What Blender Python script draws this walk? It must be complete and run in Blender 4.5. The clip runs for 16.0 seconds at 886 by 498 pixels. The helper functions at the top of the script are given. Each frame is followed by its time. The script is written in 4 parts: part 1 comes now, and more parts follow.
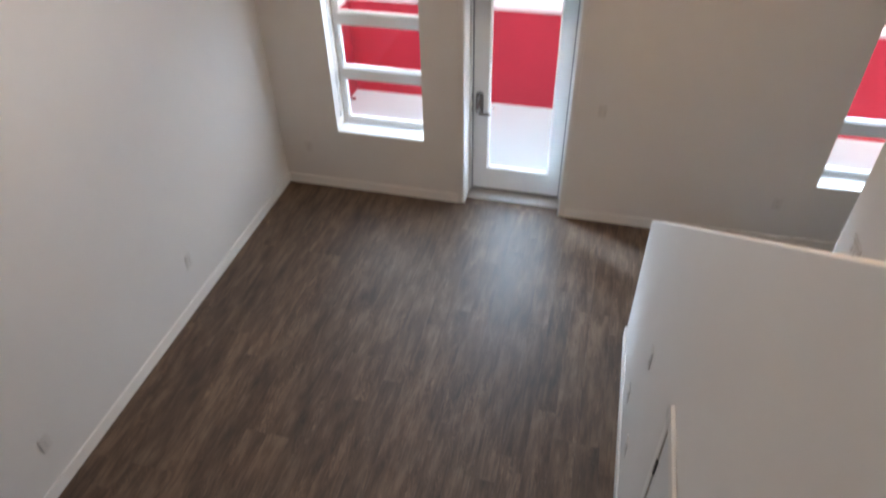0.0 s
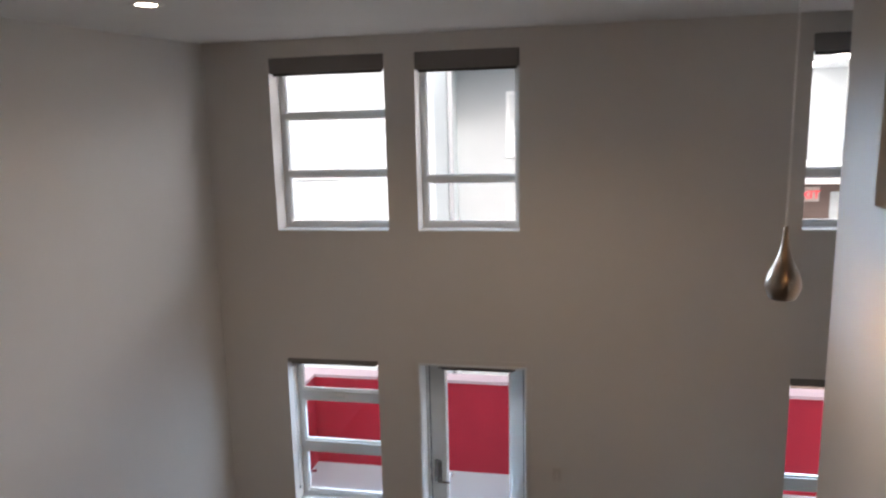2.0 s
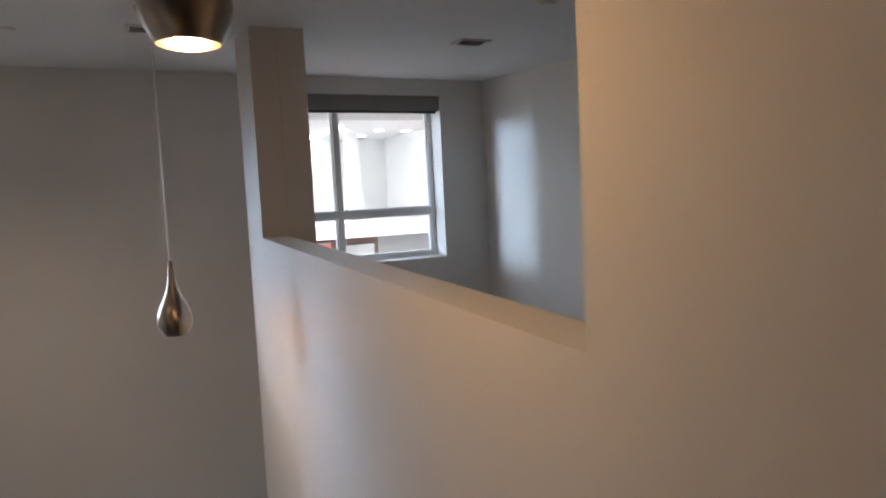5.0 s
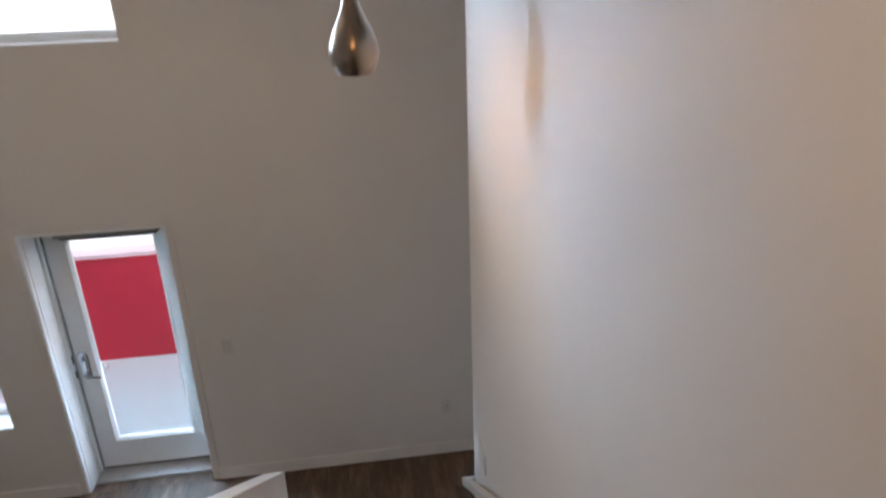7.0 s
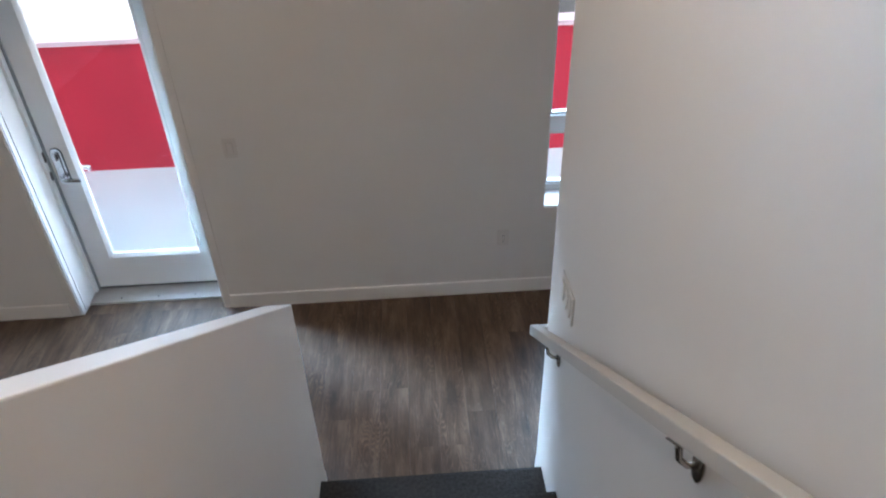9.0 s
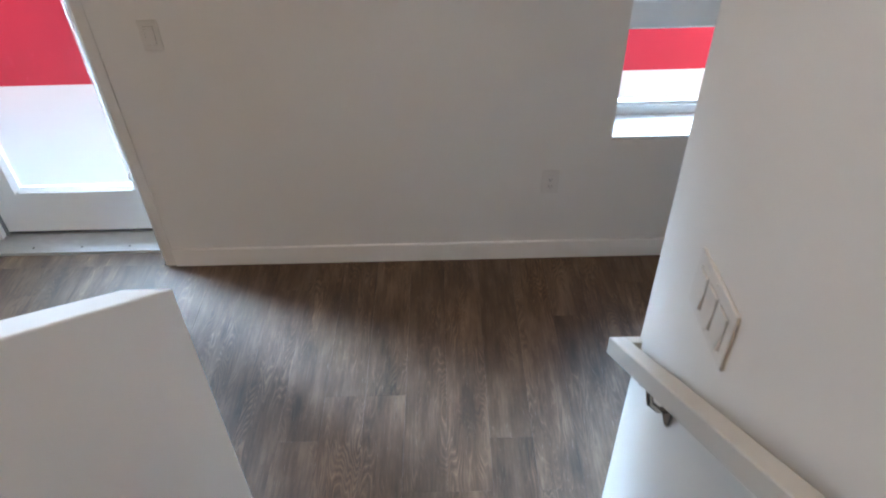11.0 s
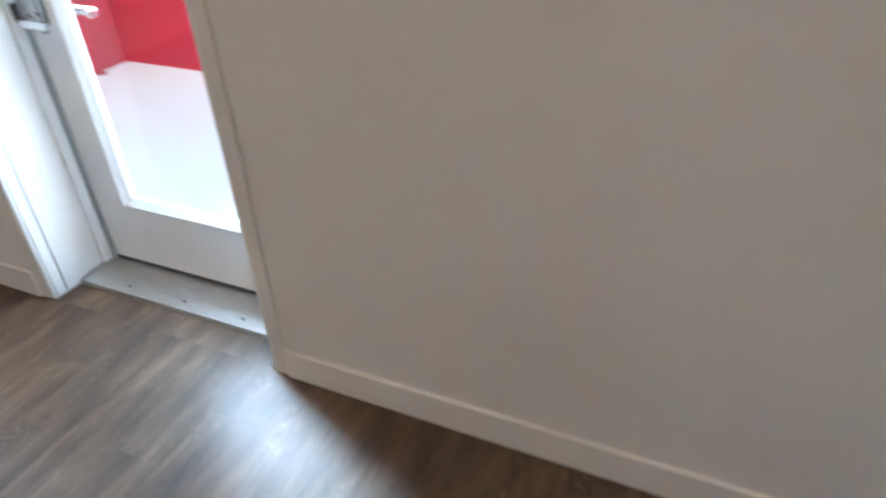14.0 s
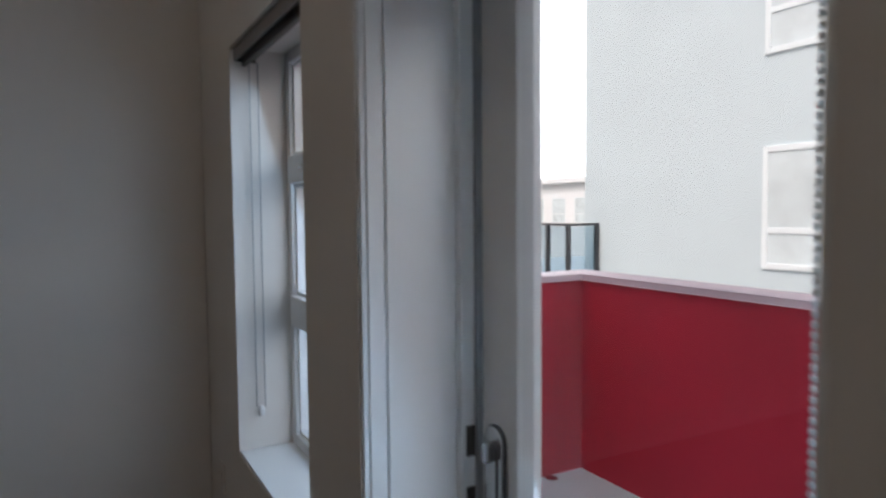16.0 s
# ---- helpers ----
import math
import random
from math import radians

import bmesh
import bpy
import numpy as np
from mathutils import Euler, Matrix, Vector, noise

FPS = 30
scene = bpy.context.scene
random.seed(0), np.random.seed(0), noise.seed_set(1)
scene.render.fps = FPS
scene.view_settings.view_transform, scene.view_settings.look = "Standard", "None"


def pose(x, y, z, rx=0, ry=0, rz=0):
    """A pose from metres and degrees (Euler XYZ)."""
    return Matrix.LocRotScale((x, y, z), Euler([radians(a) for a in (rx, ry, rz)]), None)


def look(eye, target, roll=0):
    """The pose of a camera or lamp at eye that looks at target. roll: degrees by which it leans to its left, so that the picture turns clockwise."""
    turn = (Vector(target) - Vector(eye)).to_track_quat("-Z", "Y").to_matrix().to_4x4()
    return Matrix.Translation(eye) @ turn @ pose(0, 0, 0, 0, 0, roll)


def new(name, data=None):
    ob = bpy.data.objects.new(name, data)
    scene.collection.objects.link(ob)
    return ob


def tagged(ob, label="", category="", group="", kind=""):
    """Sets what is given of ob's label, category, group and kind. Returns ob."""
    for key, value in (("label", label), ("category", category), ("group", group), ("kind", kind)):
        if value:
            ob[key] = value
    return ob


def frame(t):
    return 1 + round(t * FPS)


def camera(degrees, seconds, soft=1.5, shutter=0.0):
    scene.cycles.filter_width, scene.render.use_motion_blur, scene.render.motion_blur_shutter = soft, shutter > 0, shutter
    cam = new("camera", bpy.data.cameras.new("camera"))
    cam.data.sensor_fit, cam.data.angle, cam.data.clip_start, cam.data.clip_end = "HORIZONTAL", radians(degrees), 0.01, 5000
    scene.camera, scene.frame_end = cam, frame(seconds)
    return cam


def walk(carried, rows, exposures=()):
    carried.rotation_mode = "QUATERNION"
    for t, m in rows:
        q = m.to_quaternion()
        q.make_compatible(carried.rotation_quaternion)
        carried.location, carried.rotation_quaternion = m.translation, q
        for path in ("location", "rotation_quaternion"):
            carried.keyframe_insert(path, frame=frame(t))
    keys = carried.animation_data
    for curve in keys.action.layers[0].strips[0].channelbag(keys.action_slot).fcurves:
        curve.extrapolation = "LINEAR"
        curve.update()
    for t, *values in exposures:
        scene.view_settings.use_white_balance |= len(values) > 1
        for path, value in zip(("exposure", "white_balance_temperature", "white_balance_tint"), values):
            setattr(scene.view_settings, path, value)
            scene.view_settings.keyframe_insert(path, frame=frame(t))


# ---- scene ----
cam = camera(67.2, 16.0, soft=2.0, shutter=0.4)
PATH = [
    (0, (2.947, -5.079, 3.85), (2.555, -3.608, 2.553), -1.4),
    (0.5, (2.956, -5.142, 3.919), (2.534, -3.475, 2.898), -1.1),
    (1, (2.963, -5.231, 3.952), (2.536, -3.417, 3.225), -1.0),
    (1.5, (3.009, -5.291, 3.972), (2.583, -3.401, 3.479), -1.1),
    (2, (3.064, -5.359, 3.983), (2.694, -3.421, 3.652), -1.3),
    (2.5, (2.993, -5.457, 3.941), (3.01, -3.472, 3.7), -1.6),
    (3, (2.985, -5.534, 3.922), (3.488, -3.609, 3.711), -2.1),
    (3.5, (3.077, -5.56, 3.912), (3.916, -3.755, 3.715), -2.6),
    (3.7, (3.139, -5.574, 3.897), (4.07, -3.815, 3.704), -2.7),
    (5.8, (4.094, -4.899, 3.686), (4.723, -3.007, 3.525), -2.6),
    (6, (4.08, -4.726, 3.648), (4.597, -2.802, 3.471), -2.0),
    (6.5, (4.006, -4.549, 3.581), (4.345, -2.631, 3.124), -2.2),
    (7, (4.021, -4.307, 3.475), (4.247, -2.464, 2.732), -2.1),
    (7.5, (4.024, -4.097, 3.294), (4.17, -2.302, 2.422), -1.6),
    (8, (3.984, -3.866, 3.131), (4.117, -2.116, 2.172), -1.5),
    (8.5, (4.012, -3.655, 2.939), (4.107, -1.962, 1.877), -1.7),
    (9, (4.0, -3.423, 2.768), (4.073, -1.787, 1.619), -1.7),
    (9.2, (4.007, -3.323, 2.69), (4.078, -1.711, 1.508), -1.5),
    (11.3, (4.08, -2.302, 2.028), (4.059, -0.779, 0.732), -1.8),
    (11.5, (4.066, -2.213, 2.005), (4.059, -0.707, 0.689), -1.8),
    (12, (4.075, -1.971, 1.842), (4.051, -0.484, 0.505), -1.9),
    (12.5, (4.076, -1.715, 1.696), (4.025, -0.25, 0.335), -1.9),
    (13, (4.016, -1.49, 1.585), (3.868, -0.052, 0.202), -2.5),
    (13.5, (3.911, -1.28, 1.504), (3.59, 0.151, 0.145), -3.6),
    (14, (3.784, -1.076, 1.367), (3.078, 0.42, 0.243), -2.5),
    (14.2, (3.683, -0.96, 1.303), (2.765, 0.508, 0.301), -3.2),
    (14.5, (3.513, -0.839, 1.341), (2.332, 0.556, 0.53), -1.5),
    (14.6, (3.478, -0.852, 1.365), (2.26, 0.537, 0.598), -1.5),
    (15, (3.362, -0.662, 1.447), (1.895, 0.579, 0.89), -0.9),
    (15.2, (3.308, -0.603, 1.477), (1.76, 0.579, 1.024), -1.1),
    (15.5, (3.214, -0.525, 1.482), (1.573, 0.582, 1.192), -0.6),
    (16, (3.016, -0.481, 1.498), (1.264, 0.477, 1.385), -0.5),
]
SKY, SUN = 0.15, 1.7               # daylight
SKYLIGHT, GAP_SKY = 4.0, 5.0                     # watts through an opening: open sky, and the bright gap beside the block opposite
DL, P1, P2 = 6.0, 1.9, 5.0         # watts of downlights and of the two pendant bulbs
EXPOSURES = [(0, 1.65, 6950, 17), (0.5, 1.48, 6700, 16), (1.5, 1.0, 6600, 16), (2, 0.78, 6700, 17), (3.5, 0.82, 6450, 15), (6, 0.86, 6500, 16), (6.5, 0.98, 6450, 16), (7.2, 1.25, 6350, 14),
             (8, 1.38, 6000, 12), (9, 1.55, 6100, 12), (12, 2.25, 6550, 13), (12.5, 2.45, 6600, 14), (13.5, 2.48, 6800, 13), (14.0, 2.0, 6600, 12), (14.5, 1.55, 6750, 13), (15, 0.8, 6900, 15), (15.5, 0.2, 6600, 15), (16, -0.12, 6450, 14)]
walk(cam, [(t, look(e, g, r)) for t, e, g, r in PATH], EXPOSURES)

# ---- world and sun ----
world = bpy.data.worlds.new("World")
scene.world = world
world.use_nodes = True
wn = world.node_tree.nodes
wn.clear()
sky = wn.new("ShaderNodeTexSky")
sky.sky_type = "NISHITA"
sky.sun_disc = False
sky.sun_elevation, sky.sun_rotation = radians(52), radians(160)
sky.air_density, sky.dust_density, sky.ozone_density = 1.0, 7.0, 1.0
back = wn.new("ShaderNodeBackground")
back.inputs["Strength"].default_value = SKY
wout = wn.new("ShaderNodeOutputWorld")
world.node_tree.links.new(sky.outputs[0], back.inputs["Color"])
world.node_tree.links.new(back.outputs[0], wout.inputs["Surface"])

sun_data = bpy.data.lights.new("sun", "SUN")
sun_data.energy, sun_data.angle, sun_data.color = SUN, radians(14.0), (1.0, 0.98, 0.95)
sun = new("sun", sun_data)
sun.matrix_world = look((6, -20, 30), (0, 0, 0))


# daylight that comes in through each opening
def opening_light(x0, x1, z0, z1, watts, spread, turn, fall, y=0.285):
    """Skylight in an opening, turned from straight in towards +x, falling below level (degrees)."""
    a, f = radians(turn), radians(fall)
    wide = (x1 - x0) * math.cos(a)
    d = bpy.data.lights.new("window_daylight", "AREA")
    d.shape, d.size, d.size_y, d.energy, d.color, d.spread = "RECTANGLE", wide, z1 - z0, watts, (0.50, 0.75, 1.0), radians(spread)
    o = new("window_daylight", d)
    way = Vector((math.sin(a), -math.cos(a), 0))
    # moved in along its own way until no end of it stands outside the pane
    at = Vector(((x0 + x1) / 2, y, (z0 + z1) / 2)) + way * (wide / 2 * abs(math.tan(a)))
    o.matrix_world = look(at, at + way * math.cos(f) - Vector((0, 0, math.sin(f))))
    return o


for x0, x1, z0, z1, share, spread, fall in ((0.65, 1.39, 0.70, 1.98, 0.95, 150, 18), (4.82, 6.40, 0.70, 1.95, 3.4, 75, 32), (0.64, 1.54, 3.26, 4.48, 0.24, 115, 34),
                                           (1.88, 2.63, 3.26, 4.46, 0.24, 115, 34), (4.83, 6.40, 3.28, 4.48, 0.65, 115, 31)):
    opening_light(x0, x1, z0, z1, SKYLIGHT * share, spread, -12 if x1 < 1.5 and z0 < 1 else 4, fall)
opening_light(1.99, 2.56, 0.28, 1.93, SKYLIGHT * 2.0, 135, 0, 16, 0.236)
# the open sky beside the block opposite, seen aslant through each opening
for x0, x1, z0, z1, share, spread, turn, fall in ((0.65, 1.39, 0.70, 1.98, 0.3, 28, 56, 24), (0.64, 1.54, 3.26, 4.48, 0.26, 20, 49.5, 9),
                                                 (1.88, 2.63, 3.26, 4.46, 0.24, 20, 49.5, 9), (4.83, 6.40, 3.28, 4.48, 0.2, 20, 63, 9)):
    opening_light(x0, x1, z0, z1, GAP_SKY * share, spread, turn, fall)
for share, fall in ((0.45, 14), (0.6, 28)):
    opening_light(1.99, 2.56, 0.28, 1.93, GAP_SKY * share, 24, 60, fall, 0.236)


# ---- materials ----
def nodes_of(name):
    m = bpy.data.materials.new(name)
    m.use_nodes = True
    n, l = m.node_tree.nodes, m.node_tree.links
    return m, n, l, n["Principled BSDF"]


def coords(n, l, scale=(1, 1, 1), kind="Object"):
    c = n.new("ShaderNodeTexCoord")
    mp = n.new("ShaderNodeMapping")
    mp.inputs["Scale"].default_value = scale
    l.new(c.outputs[kind], mp.inputs["Vector"])
    return mp


def ramp(n, l, source, stops):
    r = n.new("ShaderNodeValToRGB")
    while len(r.color_ramp.elements) < len(stops):
        r.color_ramp.elements.new(0.5)
    for e, (p, c) in zip(r.color_ramp.elements, stops):
        e.position, e.color = p, (*c, 1)
    l.new(source, r.inputs["Fac"])
    return r


def noise_tex(n, l, vec, scale, detail=4.0, rough=0.6):
    t = n.new("ShaderNodeTexNoise")
    t.inputs["Scale"].default_value, t.inputs["Detail"].default_value, t.inputs["Roughness"].default_value = scale, detail, rough
    l.new(vec, t.inputs["Vector"])
    return t


def bump_to(n, l, bsdf, height, strength, distance=0.002):
    b = n.new("ShaderNodeBump")
    b.inputs["Strength"].default_value, b.inputs["Distance"].default_value = strength, distance
    l.new(height, b.inputs["Height"])
    l.new(b.outputs[0], bsdf.inputs["Normal"])
    return b


def painted(name, color, rough=0.55, grain=350.0, relief=0.15, wear=0.04, metal=0.0):
    """A painted or plain surface: fine grain, faint broad unevenness."""
    m, n, l, b = nodes_of(name)
    mp = coords(n, l)
    broad = noise_tex(n, l, mp.outputs[0], 1.3, 3)
    lo = tuple(c * (1 - wear) for c in color)
    hi = tuple(min(1.0, c * (1 + wear)) for c in color)
    r = ramp(n, l, broad.outputs["Fac"], [(0.3, lo), (0.7, hi)])
    l.new(r.outputs[0], b.inputs["Base Color"])
    fine = noise_tex(n, l, mp.outputs[0], grain, 2)
    bump_to(n, l, b, fine.outputs["Fac"], relief)
    b.inputs["Roughness"].default_value, b.inputs["Metallic"].default_value = rough, metal
    return m


def wood_floor(name):
    """Grey-brown oak-look vinyl planks, grain along y, every plank its own tone and figure."""
    m, n, l, b = nodes_of(name)
    info = n.new("ShaderNodeObjectInfo")
    c = n.new("ShaderNodeNewGeometry")
    shift = n.new("ShaderNodeCombineXYZ")
    mul = n.new("ShaderNodeMath")
    mul.operation = "MULTIPLY"
    mul.inputs[1].default_value = 37.0
    l.new(info.outputs["Random"], mul.inputs[0])
    l.new(mul.outputs[0], shift.inputs["X"])
    l.new(mul.outputs[0], shift.inputs["Y"])
    l.new(mul.outputs[0], shift.inputs["Z"])
    add = n.new("ShaderNodeVectorMath")
    add.operation = "ADD"
    l.new(c.outputs["Position"], add.inputs[0])
    l.new(shift.outputs[0], add.inputs[1])

    def mapped(scale):
        mp = n.new("ShaderNodeMapping")
        mp.inputs["Scale"].default_value = scale
        l.new(add.outputs[0], mp.inputs["Vector"])
        return mp.outputs[0]

    warp = noise_tex(n, l, mapped((13, 1.7, 13)), 1.0, 2, 0.4)
    wave = n.new("ShaderNodeMath")
    wave.operation = "MULTIPLY"
    wave.inputs[1].default_value = 62.0
    l.new(warp.outputs["Fac"], wave.inputs[0])
    frac = n.new("ShaderNodeMath")
    frac.operation = "PINGPONG"
    frac.inputs[1].default_value = 1.0
    l.new(wave.outputs[0], frac.inputs[0])
    fine = noise_tex(n, l, mapped((80, 4.2, 80)), 1.0, 4, 0.6)
    streak = noise_tex(n, l, mapped((13, 3.0, 13)), 1.0, 4, 0.6)
    pores = noise_tex(n, l, mapped((330, 16, 330)), 1.0, 3, 0.65)
    patch = noise_tex(n, l, mapped((6, 2.2, 6)), 1.0, 3, 0.55)
    base = ramp(n, l, streak.outputs["Fac"], [(0.32, (0.042, 0.021, 0.011)), (0.5, (0.098, 0.056, 0.031)), (0.68, (0.165, 0.104, 0.064))])
    rings = ramp(n, l, frac.outputs[0], [(0.0, (0.55, 0.52, 0.49)), (0.35, (0.9, 0.89, 0.88)), (0.8, (1.05, 1.04, 1.03)), (1.0, (1.9, 1.9, 1.9))])
    figure = ramp(n, l, patch.outputs["Fac"], [(0.46, (0.03, 0.03, 0.03)), (0.62, (1, 1, 1))])
    mix = n.new("ShaderNodeMix")
    mix.data_type, mix.blend_type = "RGBA", "MULTIPLY"
    l.new(figure.outputs[0], mix.inputs["Factor"])
    l.new(base.outputs[0], mix.inputs["A"])
    l.new(rings.outputs[0], mix.inputs["B"])
    grain = ramp(n, l, fine.outputs["Fac"], [(0.36, (0.50, 0.47, 0.44)), (0.62, (1.25, 1.25, 1.25))])
    mix2 = n.new("ShaderNodeMix")
    mix2.data_type, mix2.blend_type = "RGBA", "MULTIPLY"
    mix2.inputs["Factor"].default_value = 0.5
    l.new(mix.outputs["Result"], mix2.inputs["A"])
    l.new(grain.outputs[0], mix2.inputs["B"])
    lime = ramp(n, l, pores.outputs["Fac"], [(0.6, (0, 0, 0)), (0.75, (1, 1, 1))])
    limef = n.new("ShaderNodeMath")
    limef.operation = "MULTIPLY"
    l.new(lime.outputs[0], limef.inputs[0])
    l.new(frac.outputs[0], limef.inputs[1])
    limeg = n.new("ShaderNodeMath")
    limeg.operation = "MULTIPLY"
    limeg.inputs[1].default_value = 0.6
    l.new(limef.outputs[0], limeg.inputs[0])
    mix3 = n.new("ShaderNodeMix")
    mix3.data_type = "RGBA"
    l.new(limeg.outputs[0], mix3.inputs["Factor"])
    l.new(mix2.outputs["Result"], mix3.inputs["A"])
    mix3.inputs["B"].default_value = (0.3, 0.26, 0.22, 1)
    tone = n.new("ShaderNodeHueSaturation")
    rng = n.new("ShaderNodeMapRange")
    rng.inputs["To Min"].default_value, rng.inputs["To Max"].default_value = 0.86, 1.14
    l.new(info.outputs["Random"], rng.inputs["Value"])
    l.new(rng.outputs[0], tone.inputs["Value"])
    l.new(mix3.outputs["Result"], tone.inputs["Color"])
    l.new(tone.outputs[0], b.inputs["Base Color"])
    rr = n.new("ShaderNodeMapRange")
    rr.inputs["To Min"].default_value, rr.inputs["To Max"].default_value = 0.44, 0.62
    l.new(fine.outputs["Fac"], rr.inputs["Value"])
    l.new(rr.outputs[0], b.inputs["Roughness"])
    b.inputs["Specular IOR Level"].default_value = 0.65
    bump_to(n, l, b, fine.outputs["Fac"], 0.5, 0.0015)
    return m


def carpet_material(name, color):
    m, n, l, b = nodes_of(name)
    mp = coords(n, l)
    v = n.new("ShaderNodeTexVoronoi")
    v.inputs["Scale"].default_value = 160.0
    l.new(mp.outputs[0], v.inputs["Vector"])
    broad = noise_tex(n, l, mp.outputs[0], 60, 4)
    r = ramp(n, l, broad.outputs["Fac"], [(0.3, tuple(c * 0.55 for c in color)), (0.7, tuple(c * 1.5 for c in color))])
    l.new(r.outputs[0], b.inputs["Base Color"])
    b.inputs["Roughness"].default_value = 0.95
    bump_to(n, l, b, v.outputs["Distance"], 0.8, 0.004)
    return m


def brushed(name, color, rough):
    m, n, l, b = nodes_of(name)
    mp = coords(n, l, (12, 12, 600))
    s = noise_tex(n, l, mp.outputs[0], 1.0, 3)
    r = ramp(n, l, s.outputs["Fac"], [(0.3, tuple(c * 0.85 for c in color)), (0.7, color)])
    l.new(r.outputs[0], b.inputs["Base Color"])
    b.inputs["Metallic"].default_value, b.inputs["Roughness"].default_value = 1.0, rough
    bump_to(n, l, b, s.outputs["Fac"], 0.08, 0.0006)
    return m


def stucco(name, color, rough=0.85, scale=90.0, relief=0.5, mottle=0.08):
    m, n, l, b = nodes_of(name)
    mp = coords(n, l)
    broad = noise_tex(n, l, mp.outputs[0], 1.1, 5)
    r = ramp(n, l, broad.outputs["Fac"], [(0.3, tuple(c * (1 - mottle) for c in color)), (0.7, tuple(min(1, c * (1 + mottle)) for c in color))])
    l.new(r.outputs[0], b.inputs["Base Color"])
    fine = noise_tex(n, l, mp.outputs[0], scale, 5)
    bump_to(n, l, b, fine.outputs["Fac"], relief, 0.006)
    b.inputs["Roughness"].default_value = rough
    return m


def glowing(name, color, strength):
    m, n, l, b = nodes_of(name)
    b.inputs["Base Color"].default_value = (*color, 1)
    b.inputs["Emission Color"].default_value = (*color, 1)
    b.inputs["Emission Strength"].default_value = strength
    return m


def glass(name, tint=(1, 1, 1)):
    m, n, l, b = nodes_of(name)
    clear = n.new("ShaderNodeBsdfTransparent")
    clear.inputs["Color"].default_value = (*tint, 1)
    gloss = n.new("ShaderNodeBsdfGlossy")
    gloss.inputs["Roughness"].default_value = 0.02
    lw = n.new("ShaderNodeLayerWeight")
    p5 = n.new("ShaderNodeMath")
    p5.operation = "POWER"
    p5.inputs[1].default_value = 4.0
    l.new(lw.outputs["Facing"], p5.inputs[0])
    fres = n.new("ShaderNodeMath")
    fres.operation = "MULTIPLY_ADD"
    fres.inputs[1].default_value, fres.inputs[2].default_value = 0.5, 0.025
    l.new(p5.outputs[0], fres.inputs[0])
    mix = n.new("ShaderNodeMixShader")
    l.new(fres.outputs[0], mix.inputs[0])
    l.new(clear.outputs[0], mix.inputs[1])
    l.new(gloss.outputs[0], mix.inputs[2])
    l.new(mix.outputs[0], n["Material Output"].inputs["Surface"])
    return m


WALL = painted("wall_paint", (0.70, 0.675, 0.64), 0.6, 300, 0.07, 0.02)
CEIL = painted("ceiling_paint", (0.74, 0.73, 0.71), 0.8, 300, 0.07, 0.02)
TRIM = painted("trim_paint", (0.78, 0.75, 0.71), 0.35, 120, 0.08, 0.02)
VINYL = painted("white_vinyl", (0.80, 0.82, 0.82), 0.3, 90, 0.04, 0.02)
DOORW = painted("door_paint", (0.72, 0.73, 0.72), 0.38, 150, 0.08, 0.03)
GAP = painted("switch_gap", (0.36, 0.34, 0.31), 0.6, 60, 0.02, 0.02)
STRAND = painted("pull_chain", (0.30, 0.31, 0.31), 0.4, 60, 0.02, 0.05)
RAILP = painted("rail_paint", (0.52, 0.50, 0.46), 0.42, 160, 0.1, 0.03)
PLATE = painted("switch_plastic", (0.64, 0.61, 0.57), 0.3, 60, 0.02, 0.01)
SLOT = painted("slot_dark", (0.05, 0.045, 0.04), 0.5, 60, 0.02, 0.05)
SHADE = painted("shade_fabric", (0.24, 0.225, 0.215), 0.7, 900, 0.4, 0.05)
SHADE_DARK = painted("shade_trim", (0.07, 0.066, 0.063), 0.5, 300, 0.1, 0.05)
SEAL = painted("rubber_seal", (0.27, 0.29, 0.3), 0.6, 100, 0.05, 0.05)
WOOD = wood_floor("oak_plank")
CARPET = carpet_material("stair_carpet", (0.03, 0.027, 0.026))
LOFTCARPET = carpet_material("landing_carpet", (0.17, 0.155, 0.14))
STEEL = brushed("brushed_nickel", (0.55, 0.49, 0.43), 0.25)
CHROME = brushed("satin_chrome", (0.62, 0.63, 0.64), 0.22)
NICKEL = brushed("polished_nickel", (0.37, 0.30, 0.24), 0.30)
ALU = brushed("threshold_aluminium", (0.62, 0.6, 0.57), 0.45)
RED = stucco("red_stucco", (0.53, 0.022, 0.050), 0.6, 140, 0.3, 0.1)
CAP = painted("parapet_cap", (0.72, 0.57, 0.61), 0.5, 80, 0.1, 0.05)
DECK = stucco("deck_coating", (0.66, 0.86, 0.90), 0.55, 200, 0.3, 0.04)
FACADE = stucco("pale_stucco", (0.58, 0.67, 0.70), 0.9, 12, 0.004, 0.03)
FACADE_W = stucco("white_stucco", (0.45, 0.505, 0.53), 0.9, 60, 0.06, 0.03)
WALKWAY = stucco("walkway_white", (0.80, 0.83, 0.84), 0.85, 60, 0.1, 0.02)
FAR_WHITE = stucco("far_white", (0.84, 0.86, 0.87), 0.9, 30, 0.1, 0.02)
FACADE_G = stucco("grey_stucco", (0.36, 0.39, 0.42), 0.9, 60, 0.4, 0.05)
BROWN = stucco("brown_stucco", (0.22, 0.17, 0.15), 0.9, 60, 0.4, 0.08)
# dark metal parts, and the painted shade of the garage openings
DARKMET_SHADE = painted("dark_metal_and_shade", (0.045, 0.05, 0.055), 0.45, 80, 0.05, 0.1)
GROUND = stucco("paving", (0.30, 0.30, 0.29), 0.9, 12, 0.5, 0.15)
GLASS = glass("window_glass")
GLASS_BLUE = glass("far_glass", (0.72, 0.8, 0.84))
FARPANE = painted("far_pane", (0.68, 0.76, 0.78), 0.08, 20, 0.0, 0.15)
